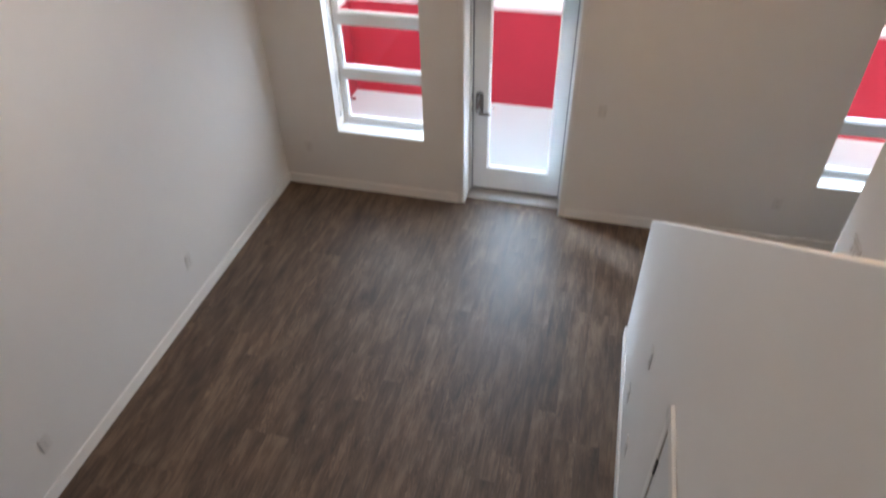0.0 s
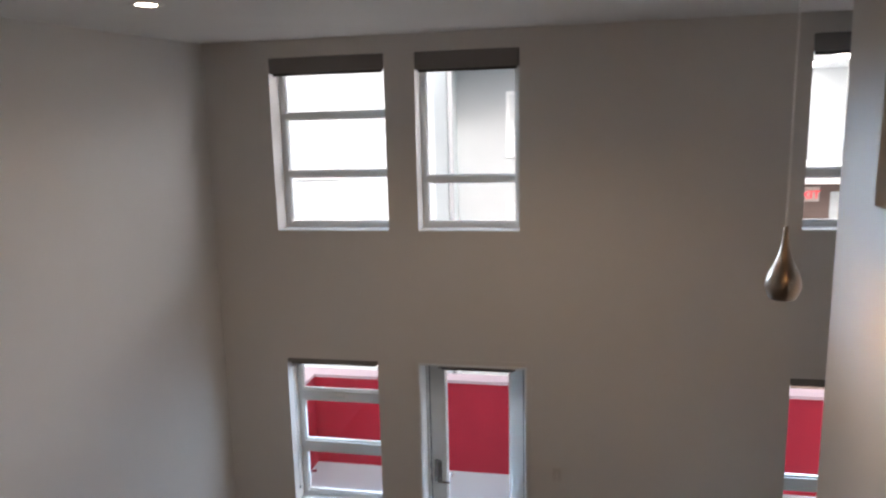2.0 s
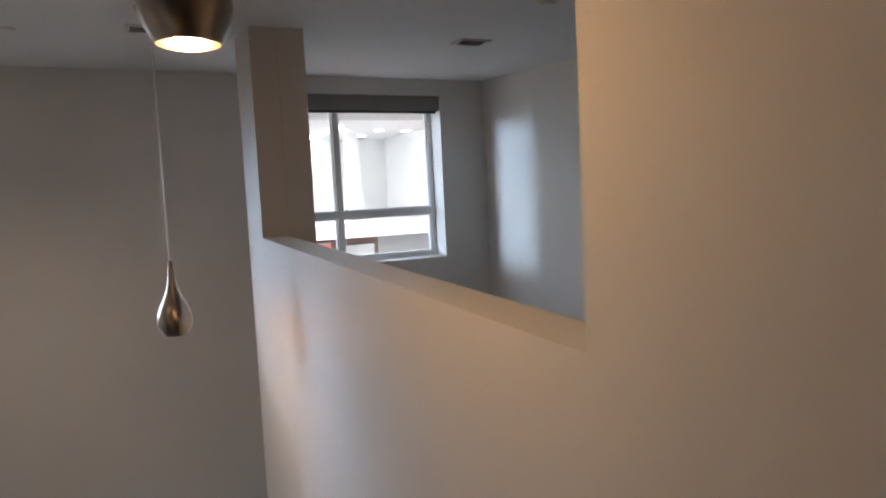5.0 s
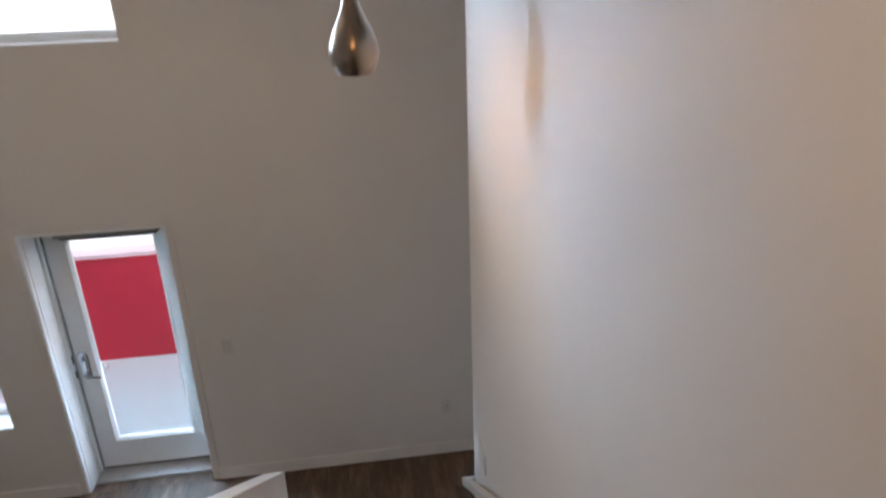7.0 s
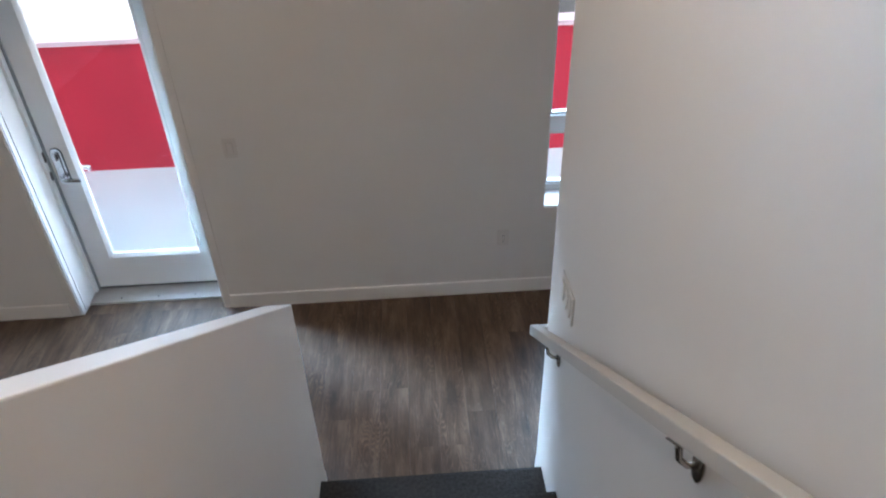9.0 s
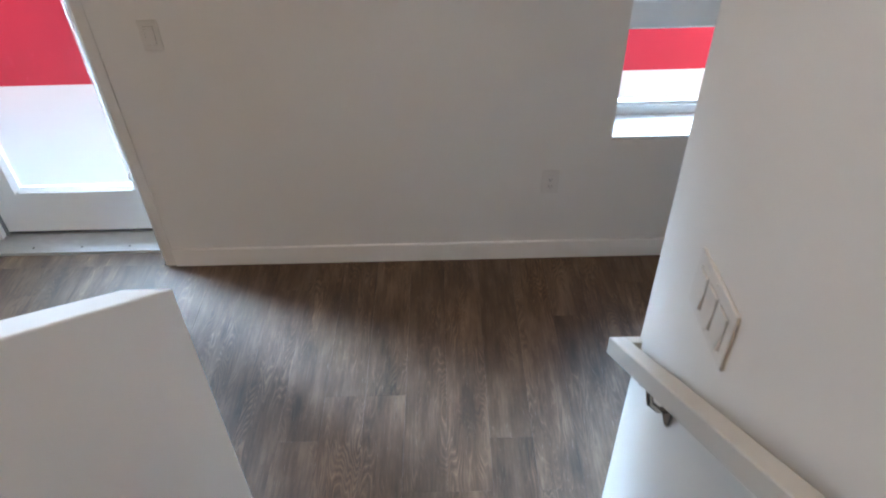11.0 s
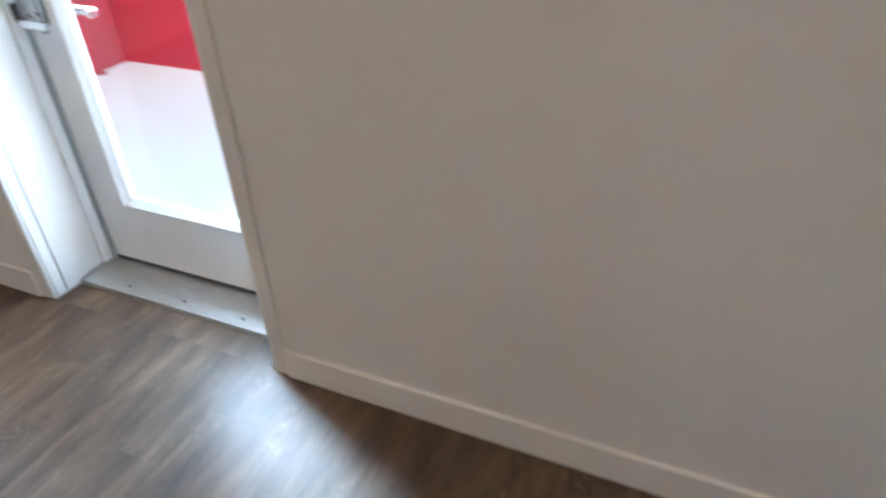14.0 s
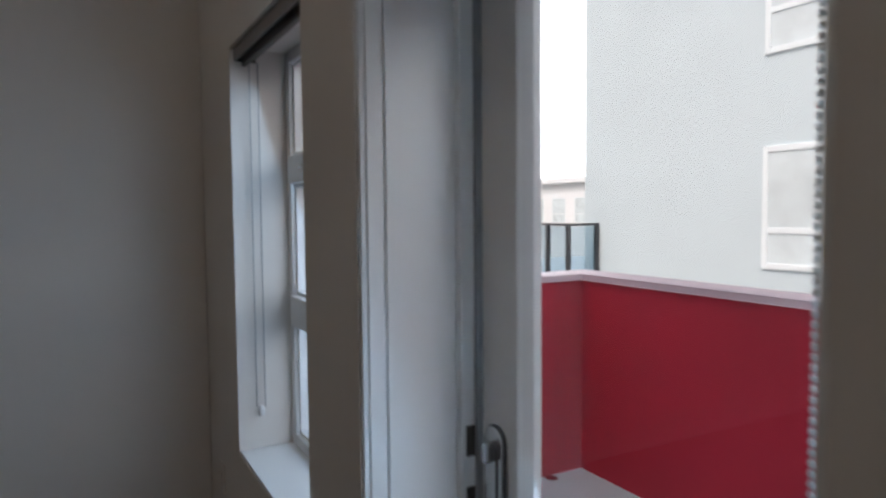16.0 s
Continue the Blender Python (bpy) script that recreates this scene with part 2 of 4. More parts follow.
BULB = glowing("bulb", (1.0, 0.74, 0.46), 60.0)
LENS = glowing("downlight_lens", (1.0, 0.86, 0.7), 14.0)
WALKLIGHT = glowing("walkway_lens", (1.0, 0.98, 0.95), 5.0)
CORD = painted("cord", (0.88, 0.87, 0.85), 0.5, 60, 0.02, 0.05)
CHAIN = painted("bead_chain", (0.66, 0.67, 0.67), 0.35, 60, 0.02, 0.05)
HAZE = glowing("bright_haze", (0.93, 0.97, 1.0), 2.6)
EXITRED = glowing("exit_letters", (0.9, 0.03, 0.05), 0.8)
BARK = stucco("bark", (0.14, 0.1, 0.07), 0.9, 40, 0.6, 0.3)
FARFRAME = painted("far_frame", (0.80, 0.86, 0.88), 0.4, 60, 0.03, 0.02)
LEAF = stucco("leaf", (0.12, 0.16, 0.085), 0.7, 20, 0.2, 0.4)


# ---- mesh helpers ----
def put(name, bm, mat, parent=None, label=""):
    me = bpy.data.meshes.new(name)
    bmesh.ops.recalc_face_normals(bm, faces=bm.faces)
    bm.to_mesh(me)
    bm.free()
    for m in (mat if isinstance(mat, (list, tuple)) else [mat]):
        me.materials.append(m)
    ob = new(name, me)
    if parent:
        ob.parent = parent
    if label:
        tagged(ob, label)
    return ob


def part(name, bm, mat, parent, label=""):
    return put(name, bm, mat, parent, label)


def smooth(ob):
    for p in ob.data.polygons:
        p.use_smooth = True
    return ob


def box(x0, x1, y0, y1, z0, z1, bevel=0.0, bm=None, segs=2):
    own = bmesh.new()
    bmesh.ops.create_cube(own, size=1)
    for v in own.verts:
        v.co = Vector((x0 + (v.co.x + 0.5) * (x1 - x0), y0 + (v.co.y + 0.5) * (y1 - y0), z0 + (v.co.z + 0.5) * (z1 - z0)))
    if bevel:
        bmesh.ops.bevel(own, geom=own.edges[:], offset=bevel, segments=segs, affect="EDGES", profile=0.5)
    if bm is None:
        return own
    me = bpy.data.meshes.new("tmp")
    own.to_mesh(me)
    own.free()
    bm.from_mesh(me)
    bpy.data.meshes.remove(me)
    return bm


def prism(points, axis, a, b, bevel=0.0):
    """A polygon of (u, v) pairs pulled along axis from a to b. x: (y, z), y: (x, z), z: (x, y)."""
    def place(u, v, w):
        return {"x": (w, u, v), "y": (u, w, v), "z": (u, v, w)}[axis]
    bm = bmesh.new()
    lo = [bm.verts.new(place(u, v, a)) for u, v in points]
    hi = [bm.verts.new(place(u, v, b)) for u, v in points]
    k = len(points)
    bm.faces.new(lo)
    bm.faces.new(hi)
    for i in range(k):
        bm.faces.new((lo[i], lo[(i + 1) % k], hi[(i + 1) % k], hi[i]))
    if bevel:
        bmesh.ops.bevel(bm, geom=bm.edges[:], offset=bevel, segments=2, affect="EDGES", profile=0.5)
    return bm


def lathe(profile, segs=32, cx=0.0, cy=0.0):
    """A turned body from (radius, z) pairs round the vertical through cx, cy."""
    bm = bmesh.new()
    rings = []
    for r, z in profile:
        if r < 1e-5:
            rings.append([bm.verts.new((cx, cy, z))])
        else:
            rings.append([bm.verts.new((cx + r * math.cos(2 * math.pi * i / segs), cy + r * math.sin(2 * math.pi * i / segs), z)) for i in range(segs)])
    for p, q in zip(rings, rings[1:]):
        for i in range(segs):
            j = (i + 1) % segs
            if len(p) == 1 and len(q) == 1:
                continue
            if len(p) == 1:
                bm.faces.new((p[0], q[i], q[j]))
            elif len(q) == 1:
                bm.faces.new((p[i], p[j], q[0]))
            else:
                bm.faces.new((p[i], p[j], q[j], q[i]))
    return bm


def tube(points, radius, segs=10):
    """A round bar along a run of points."""
    bm = bmesh.new()
    pts = [Vector(p) for p in points]
    rings = []
    for i, p in enumerate(pts):
        d = (pts[min(i + 1, len(pts) - 1)] - pts[max(i - 1, 0)]).normalized()
        side = d.cross(Vector((0, 0, 1)))
        if side.length < 0.05:
            side = d.cross(Vector((1, 0, 0)))
        side.normalize()
        up = side.cross(d)
        rings.append([bm.verts.new(p + radius * (math.cos(2 * math.pi * k / segs) * side + math.sin(2 * math.pi * k / segs) * up)) for k in range(segs)])
    for p, q in zip(rings, rings[1:]):
        for k in range(segs):
            bm.faces.new((p[k], p[(k + 1) % segs], q[(k + 1) % segs], q[k]))
    bm.faces.new(rings[0])
    bm.faces.new(rings[-1])
    return bm


def wall_sheet(axis, a, b, us, vs, openings):
    """A wall of thickness a..b across axis, cut along us (length) and vs (height), with rectangular openings (u0, u1, v0, v1) through it."""
    us = sorted(set(us) | {o[0] for o in openings} | {o[1] for o in openings})
    vs = sorted(set(vs) | {o[2] for o in openings} | {o[3] for o in openings})
    bm = bmesh.new()
    cache = {}

    def vert(i, j, w):
        key = (i, j, w)
        if key not in cache:
            u, v = us[i], vs[j]
            cache[key] = bm.verts.new((w, u, v) if axis == "x" else (u, w, v))
        return cache[key]

    def solid(i, j):
        if i < 0 or j < 0 or i >= len(us) - 1 or j >= len(vs) - 1:
            return False
        u, v = (us[i] + us[i + 1]) / 2, (vs[j] + vs[j + 1]) / 2
        return not any(o[0] < u < o[1] and o[2] < v < o[3] for o in openings)

    for i in range(len(us) - 1):
        for j in range(len(vs) - 1):
            if not solid(i, j):
                continue
            for w in (a, b):
                bm.faces.new((vert(i, j, w), vert(i + 1, j, w), vert(i + 1, j + 1, w), vert(i, j + 1, w)))
            for di, dj, e in ((-1, 0, ((i, j), (i, j + 1))), (1, 0, ((i + 1, j), (i + 1, j + 1))), (0, -1, ((i, j), (i + 1, j))), (0, 1, ((i, j + 1), (i + 1, j + 1)))):
                if not solid(i + di, j + dj):
                    (p, q), (r, s) = e
                    bm.faces.new((vert(p, q, a), vert(r, s, a), vert(r, s, b), vert(p, q, b)))
    return bm


def structure(ob, label, category):
    return tagged(ob, label, category, kind="structure")


def empty(name, x, y, z):
    ob = new(name)
    ob.location = (x, y, z)
    ob.empty_display_size = 0.1
    return ob


def adopt(parent, *parts):
    """Parents parts that were built in world places to an empty that stands elsewhere."""
    for p in parts:
        p.parent = parent
        p.matrix_parent_inverse = Matrix.Translation(parent.location).inverted()


# ---- plan ----
CEILING = 4.80
LANDING = 2.535
RISER, TREAD, FIRST = 0.195, 0.267, -1.54
WEST, EAST, SOUTH = 0.0, 6.90, -9.0
DEPTH = 0.30                       # window wall's thickness
GUARD0, GUARD1 = 3.394, 3.50       # stair guard, living-room face and stair face
STAIRW, STAIRW1 = 4.505, 4.645      # wall along the stairs
WALL_END, COLUMN = -1.412, -1.845
PONY_END, PONY_A, PONY_B = -4.54, 3.612, 3.53
PIER = 4.79
TOP_NOSE = FIRST - 12 * TREAD
GUARD_TOP = 3.53

W1 = (0.60, 1.437, 0.632, 2.07)
W3 = (4.772, 6.46, 0.628, 2.07)
U1 = (0.592, 1.585, 3.21, 4.66)
U2 = (1.838, 2.676, 3.21, 4.66)
U3 = (4.782, 6.46, 3.225, 4.66)
DOOR = (1.803, 2.728, -0.12, 2.07)


def ceil_z(y):
    """The ceiling's height: it falls from the window wall, then runs level."""
    return CEILING + 0.056 * max(y, -3.0)


# ---- setting ----
wall_north = structure(put("wall_north", wall_sheet("y", 0, DEPTH, [WEST - 0.15, EAST + 0.15], [-0.12, CEILING + 0.25], [W1, W3, U1, U2, U3, DOOR]), WALL),
                       "off-white painted window wall two storeys high", "wall")
structure(put("wall_west", wall_sheet("x", WEST - 0.15, WEST, [SOUTH, -0.002], [-0.12, CEILING + 0.25], []), WALL), "plain off-white painted two-storey side wall", "wall")
structure(put("wall_east", wall_sheet("x", EAST, EAST + 0.15, [SOUTH, -0.002], [-0.12, CEILING + 0.25], []), WALL), "plain off-white wall of the loft bedroom", "wall")
structure(put("wall_south", wall_sheet("y", SOUTH - 0.15, SOUTH, [WEST - 0.15, EAST + 0.15], [-0.12, CEILING + 0.25], []), WALL), "plain off-white rear wall", "wall")
stair_wall = prism([(SOUTH + 0.002, 0.0), (WALL_END, 0.0), (WALL_END, CEILING), (COLUMN, CEILING), (COLUMN, PONY_A), (PONY_END, PONY_B), (PONY_END, CEILING), (SOUTH + 0.002, CEILING)], "x", STAIRW, STAIRW1)
structure(put("wall_stair", stair_wall, WALL), "off-white stair wall with a wide opening above a pony wall", "wall")
structure(put("wall_pier", box(STAIRW1 + 0.001, PIER, COLUMN, WALL_END, 0.0, CEILING), WALL), "off-white pier at the end of the stair wall", "wall")
structure(put("ceiling", prism([(0.1, ceil_z(0) + 0.006), (-3.0, ceil_z(-3.0)), (SOUTH - 0.1, ceil_z(-9)), (SOUTH - 0.1, 5.1), (0.1, 5.1)], "x", WEST - 0.1, EAST + 0.1), CEIL), "white painted ceiling that falls gently from the window wall", "ceiling")
upper = box(WEST, GUARD0 - 0.002, SOUTH, -4.965, LANDING - 0.3, LANDING)
box(GUARD0 - 0.002, STAIRW - 0.002, SOUTH, TOP_NOSE - TREAD, LANDING - 0.3, LANDING, bm=upper)
structure(put("floor_upper", upper, LOFTCARPET), "grey-beige carpeted upper landing", "floor")
structure(put("floor_loft", box(STAIRW1 + 0.002, EAST - 0.002, SOUTH, COLUMN, LANDING - 0.3, LANDING), [LOFTCARPET]), "grey-beige carpeted loft floor", "floor")

# stair guard with a sloping top that turns level at the landing
slope = RISER / TREAD
tip_y, tip_z = -1.412, 1.135
crest = tip_y - (GUARD_TOP - tip_z) / slope
guard = put("wall_guard", prism([(tip_y, 0.0), (tip_y, tip_z), (crest, GUARD_TOP), (-5.03, GUARD_TOP), (-5.03, 0.0)], "x", GUARD0, GUARD1, 0.004), WALL)
structure(guard, "off-white plastered stair guard wall with a sloping top", "wall")
structure(put("wall_balustrade", box(WEST + 0.002, GUARD0 - 0.002, -5.02, -4.963, LANDING - 0.32, GUARD_TOP, 0.004), WALL), "solid off-white balustrade along the upper landing", "wall")


def baseboard(name, x0, x1, y0, y1, z=0.0):
    bm = box(x0, x1, y0, y1, z, z + 0.102, 0.004)
    return structure(put(name, bm, TRIM), "cream painted flat baseboard", "baseboard")


baseboard("baseboard", 0.016, DOOR[0] - 0.046, -0.015, -0.001)
baseboard("baseboard", DOOR[1] + 0.046, EAST, -0.015, -0.001)
baseboard("baseboard", 0.001, 0.015, SOUTH, -0.001)
baseboard("baseboard", GUARD0 - 0.015, GUARD0 - 0.001, -3.36, tip_y + 0.014)
baseboard("baseboard", GUARD0 - 0.014, GUARD1, tip_y + 0.001, tip_y + 0.015)
baseboard("baseboard", STAIRW, STAIRW1, WALL_END + 0.001, WALL_END + 0.015)
baseboard("baseboard", EAST - 0.015, EAST - 0.001, COLUMN, -0.016, LANDING)


# ---- stairs ----
stairs = tagged(empty("staircase", (GUARD1 + STAIRW) / 2, FIRST, 0), "straight flight of stairs in dark grey carpet", "staircase")
step_mesh = None
for i in range(13):
    front = FIRST - i * TREAD
    top = (i + 1) * RISER
    if step_mesh is None:
        bm = prism([(0.0, top - 0.035), (0.012, top - 0.03), (0.02, top - 0.016), (0.014, top - 0.004), (0.0, top), (-TREAD - 0.01, top), (-TREAD - 0.01, top - RISER - 0.02), (-0.012, top - RISER - 0.02)], "x", GUARD1 + 0.002, STAIRW - 0.002)
        bm.transform(Matrix.Translation((0, 0, -top)))
        ob = part("step", bm, CARPET, stairs, "dark grey carpeted step with a rounded nosing")
        step_mesh = ob.data
    else:
        ob = new("step", step_mesh)
        ob.parent = stairs
    ob.matrix_parent_inverse = Matrix.Translation(stairs.location).inverted()
    ob.location = (0, front, top)


# ---- windows ----
def window(name, o, bars, posts, label, sash=0.012):
    """A white vinyl window set back in its opening: outer frame, cross bars at heights (z0, z1), posts at (x0, x1), one pane for each field, a sill board."""
    x0, x1, z0, z1 = o
    ya, yb = 0.195, 0.27
    w = structure(empty(name, (x0 + x1) / 2, ya, z0), label, "window")
    e = 0.001
    f = 0.042
    fr = box(x0 + e, x0 + f, ya, yb, z0 + 0.012, z1 - e, 0.004)
    box(x1 - f, x1 - e, ya, yb, z0 + 0.012, z1 - e, 0.004, fr)
    box(x0 + f, x1 - f, ya, yb, z0 + 0.012, z0 + 0.012 + f, 0.004, fr)
    box(x0 + f, x1 - f, ya, yb, z1 - f, z1 - e, 0.004, fr)
    made = [put("window_frame", fr, VINYL)]
    for a, b in bars:
        bm = box(x0 + f, x1 - f, ya - 0.012, yb - 0.01, a, b, 0.006)
        made.append(put("cross_bar", bm, VINYL))
    for a, b in posts:
        made.append(put("mullion", box(a, b, ya - 0.006, yb - 0.004, z0 + f, z1 - f, 0.005), VINYL))
    zs = [z0 + 0.012 + f] + [v for ab in sorted(bars) for v in ab] + [z1 - f]
    xs = [x0 + f] + [v for ab in sorted(posts) for v in ab] + [x1 - f]
    for i in range(0, len(zs), 2):
        for j in range(0, len(xs), 2):
            a, b, c, d = xs[j], xs[j + 1], zs[i], zs[i + 1]
            bead = bmesh.new()
            for q in ((a, a + sash, c, d), (b - sash, b, c, d), (a + sash, b - sash, c, c + sash), (a + sash, b - sash, d - sash, d)):
                box(q[0], q[1], ya + 0.014, yb - 0.02, q[2], q[3], 0.003, bead)
            made.append(put("sash", bead, VINYL))
            pane = put("pane", box(a + sash - 0.004, b - sash + 0.004, ya + 0.032, ya + 0.038, c + sash - 0.004, d - sash + 0.004), GLASS)
            pane.visible_shadow = False
            made.append(pane)
    sill = put("window_sill", box(x0 + e, x1 - e, 0.002, ya + 0.02, z0 + 0.001, z0 + 0.013, 0.003), VINYL)
    made.append(sill)
    adopt(w, *made)
    return w


window("window_1", W1, [(1.60, 1.70), (1.09, 1.20)], [], "white vinyl awning window low beside the balcony door")
window("window_2", W3, [(1.03, 1.145)], [(5.53, 5.58)], "wide white vinyl window near the stair foot")
window("window_3", U1, [(4.165, 4.212), (3.668, 3.712)], [], "white vinyl three-pane window high in the wall")
window("window_4", U2, [(3.609, 3.66)], [], "white vinyl two-pane window high in the wall")
window("window_5", U3, [(3.622, 3.682)], [(5.526, 5.58)], "wide white vinyl window of the loft")


# ---- roller shades ----
def bead_chain(x, y, z_top, z_bottom, gap, name="chain"):
    """Two strands of a beaded pull chain."""
    n = int((z_top - z_bottom) / 0.012)
    out = []
    for dx, dy in (((0.0, 0.0), (gap, 0.0)) if gap > 0 else ((0.0, 0.0), (0.0, -gap))):
        prof = [(0, z_bottom)]
        for i in range(n):
            z = z_bottom + i * 0.012
            prof += [(0.0012, z + 0.001), (0.0032, z + 0.004), (0.0032, z + 0.008), (0.0012, z + 0.011)]
        out.append(put(name, lathe(prof + [(0, z_top)], 7, x + dx, y + dy), CHAIN if gap > 0 else STRAND))
    return out


def roller_shade(x0, x1, z0, z1, y0, y1, label, chain=None, strands=0.028):
    """A rolled-up fabric shade: fascia box with end caps, a hem bar peeping out below."""
    s = tagged(empty("roller_shade", (x0 + x1) / 2, (y0 + y1) / 2, z0), label, "window shade", "roller shades on windows")
    made = [put("fascia", box(x0 + 0.006, x1 - 0.006, y0, y0 + 0.01, z0 + 0.02, z1, 0.003), SHADE)]
    made.append(put("cassette", box(x0 + 0.008, x1 - 0.008, y0 + 0.01, y1, z0 + 0.03, z1 - 0.002, 0.004), SHADE_DARK))
    made.append(put("end_cap", box(x0 + 0.001, x0 + 0.008, y0 + 0.002, y1, z0 + 0.02, z1, 0.002), SHADE_DARK))
    made.append(put("end_cap", box(x1 - 0.008, x1 - 0.001, y0 + 0.002, y1, z0 + 0.02, z1, 0.002), SHADE_DARK))
    made.append(put("hem_bar", box(x0 + 0.02, x1 - 0.02, y0 + 0.025, y0 + 0.04, z0, z0 + 0.03, 0.004), SHADE_DARK))
    if chain:
        cx, zb = chain
        made += bead_chain(cx, y0 + 0.05, z0 + 0.03, zb, strands)
        made.append(put("chain_weight", lathe([(0, zb - 0.035), (0.011, zb - 0.03), (0.013, zb - 0.01), (0.006, zb + 0.004), (0, zb + 0.006)], 12, cx + max(strands, 0) / 2, y0 + 0.05 + max(-strands, 0) / 2), CHAIN))
    adopt(s, *made)
    return s


roller_shade(U1[0] + 0.002, U1[1] - 0.002, 4.515, U1[3] - 0.003, 0.012, 0.10, "rolled-up dark grey fabric shade over a high window")
roller_shade(U2[0] + 0.002, U2[1] - 0.002, 4.50, U2[3] - 0.003, 0.012, 0.10, "rolled-up dark grey fabric shade over a high window")
roller_shade(U3[0] + 0.002, U3[1] - 0.002, 4.51, U3[3] - 0.003, 0.012, 0.10, "wide rolled-up dark grey shade over the loft window")
roller_shade(W1[0] + 0.002, W1[1] - 0.002, 2.005, W1[3] - 0.003, 0.012, 0.09, "rolled-up dark grey shade with a bead chain over a low window", (W1[0] + 0.02, 0.80), -0.03)
roller_shade(W3[0] + 0.002, W3[1] - 0.002, 1.995, W3[3] - 0.003, 0.012, 0.09, "wide rolled-up dark grey shade over a low window")
roller_shade(1.945, 2.62, 1.945, 2.045, 0.175, 0.245, "rolled-up grey shade fixed to the glazed door", (2.574, 0.38), 0.016)

# window crank on the awning sash
crank = tagged(empty("window_crank", 1.02, 0.18, 1.63), "small white folding crank on the awning window rail", "handle")
adopt(crank, put("base", box(0.975, 1.055, 0.168, 0.184, 1.625, 1.655, 0.006), VINYL),
      put("arm", tube([(1.03, 0.168, 1.642), (1.0, 0.145, 1.646), (0.95, 0.142, 1.65), (0.915, 0.145, 1.645)], 0.006), VINYL))


# ---- balcony door ----
dx0, dx1, dz1 = DOOR[0], DOOR[1], DOOR[3]
for a, b in ((dx0 - 0.045, dx0 - 0.0005), (dx1 + 0.0005, dx1 + 0.045)):
    structure(put("trim", box(a, b, -0.007, -0.0005, 0.0, dz1 + 0.045, 0.003), WALL), "flat casing beside the balcony door painted like the wall", "trim")
structure(put("trim", box(dx0 + 0.0005, dx1 - 0.0005, -0.007, -0.0005, dz1 + 0.0005, dz1 + 0.045, 0.003), WALL), "flat casing above the balcony door painted like the wall", "trim")

door = structure(empty("door_1", (dx0 + dx1) / 2, 0.27, 0), "white glazed balcony door with a steel lever set", "door")
made = []
for sx, s in ((dx0, 1), (dx1, -1)):
    bm = bmesh.new()
    for ya, yb, th in ((-0.003, 0.006, 0.010), (0.010, 0.045, 0.012), (0.049, 0.205, 0.014), (0.205, 0.30, 0.034)):
        xa, xb = sx + s * 0.0008, sx + s * th
        box(min(xa, xb), max(xa, xb), ya, yb, 0.0, dz1 - 0.022, 0.0025, bm)
    xa, xb = sx + s * 0.0006, sx + s * 0.006
    box(min(xa, xb), max(xa, xb), 0.0, 0.2, 0.0, dz1 - 0.022, 0, bm)
    made.append(put("jamb", bm, VINYL, label="white ribbed door jamb"))
head = box(dx0 + 0.001, dx1 - 0.001, -0.004, 0.205, dz1 - 0.022, dz1 - 0.001, 0.003)
box(dx0 + 0.03, dx1 - 0.03, 0.205, 0.30, dz1 - 0.036, dz1 - 0.001, 0.003, head)
made.append(put("door_head", head, VINYL))
for xa, xb in ((dx0 + 0.034, dx0 + 0.046), (dx1 - 0.046, dx1 - 0.034)):
    made.append(put("weatherstrip", box(xa, xb, 0.235, 0.262, 0.02, dz1 - 0.04, 0.003), SEAL))
lx0, lx1, ly0, ly1 = dx0 + 0.044, dx1 - 0.044, 0.25, 0.286
gx0, gx1, gz0, gz1 = 1.985, 2.567, 0.272, 1.93
leaf = bmesh.new()
for q in ((lx0, gx0, 0.03, 2.03), (gx1, lx1, 0.03, 2.03), (gx0, gx1, 0.03, gz0), (gx0, gx1, gz1, 2.03)):
    box(q[0], q[1], ly0, ly1, q[2], q[3], 0.0, leaf)
bmesh.ops.remove_doubles(leaf, verts=leaf.verts, dist=0.0001)
made.append(put("leaf", leaf, DOORW, label="white painted door leaf"))
# glazing beads that slope from the leaf's face in to the pane
by0, by1, by2 = ly0 - 0.006, 0.270, ly1 + 0.002
for axis, edge, s, a, b in (("z", gx0, 1, gz0 - 0.012, gz1 + 0.012), ("z", gx1, -1, gz0 - 0.012, gz1 + 0.012), ("x", gz0, 1, gx0 + 0.0145, gx1 - 0.0145), ("x", gz1, -1, gx0 + 0.0145, gx1 - 0.0145)):
    run = [(edge - s * 0.012, by0), (edge - s * 0.005, by0), (edge + s * 0.014, by1), (edge + s * 0.014, by2), (edge - s * 0.012, by2)]
    made.append(put("glazing_bead", prism(run if axis == "z" else [(v, u) for u, v in run], axis, a, b, 0.001), DOORW))
pane = put("pane", box(gx0 + 0.006, gx1 - 0.006, 0.272, 0.278, gz0 + 0.006, gz1 - 0.006), GLASS)
pane.visible_shadow = False
made.append(pane)
made.append(put("door_sweep", box(lx0 + 0.004, lx1 - 0.004, ly0 - 0.004, ly1, 0.018, 0.034, 0.003), DARKMET_SHADE))
adopt(door, *made)
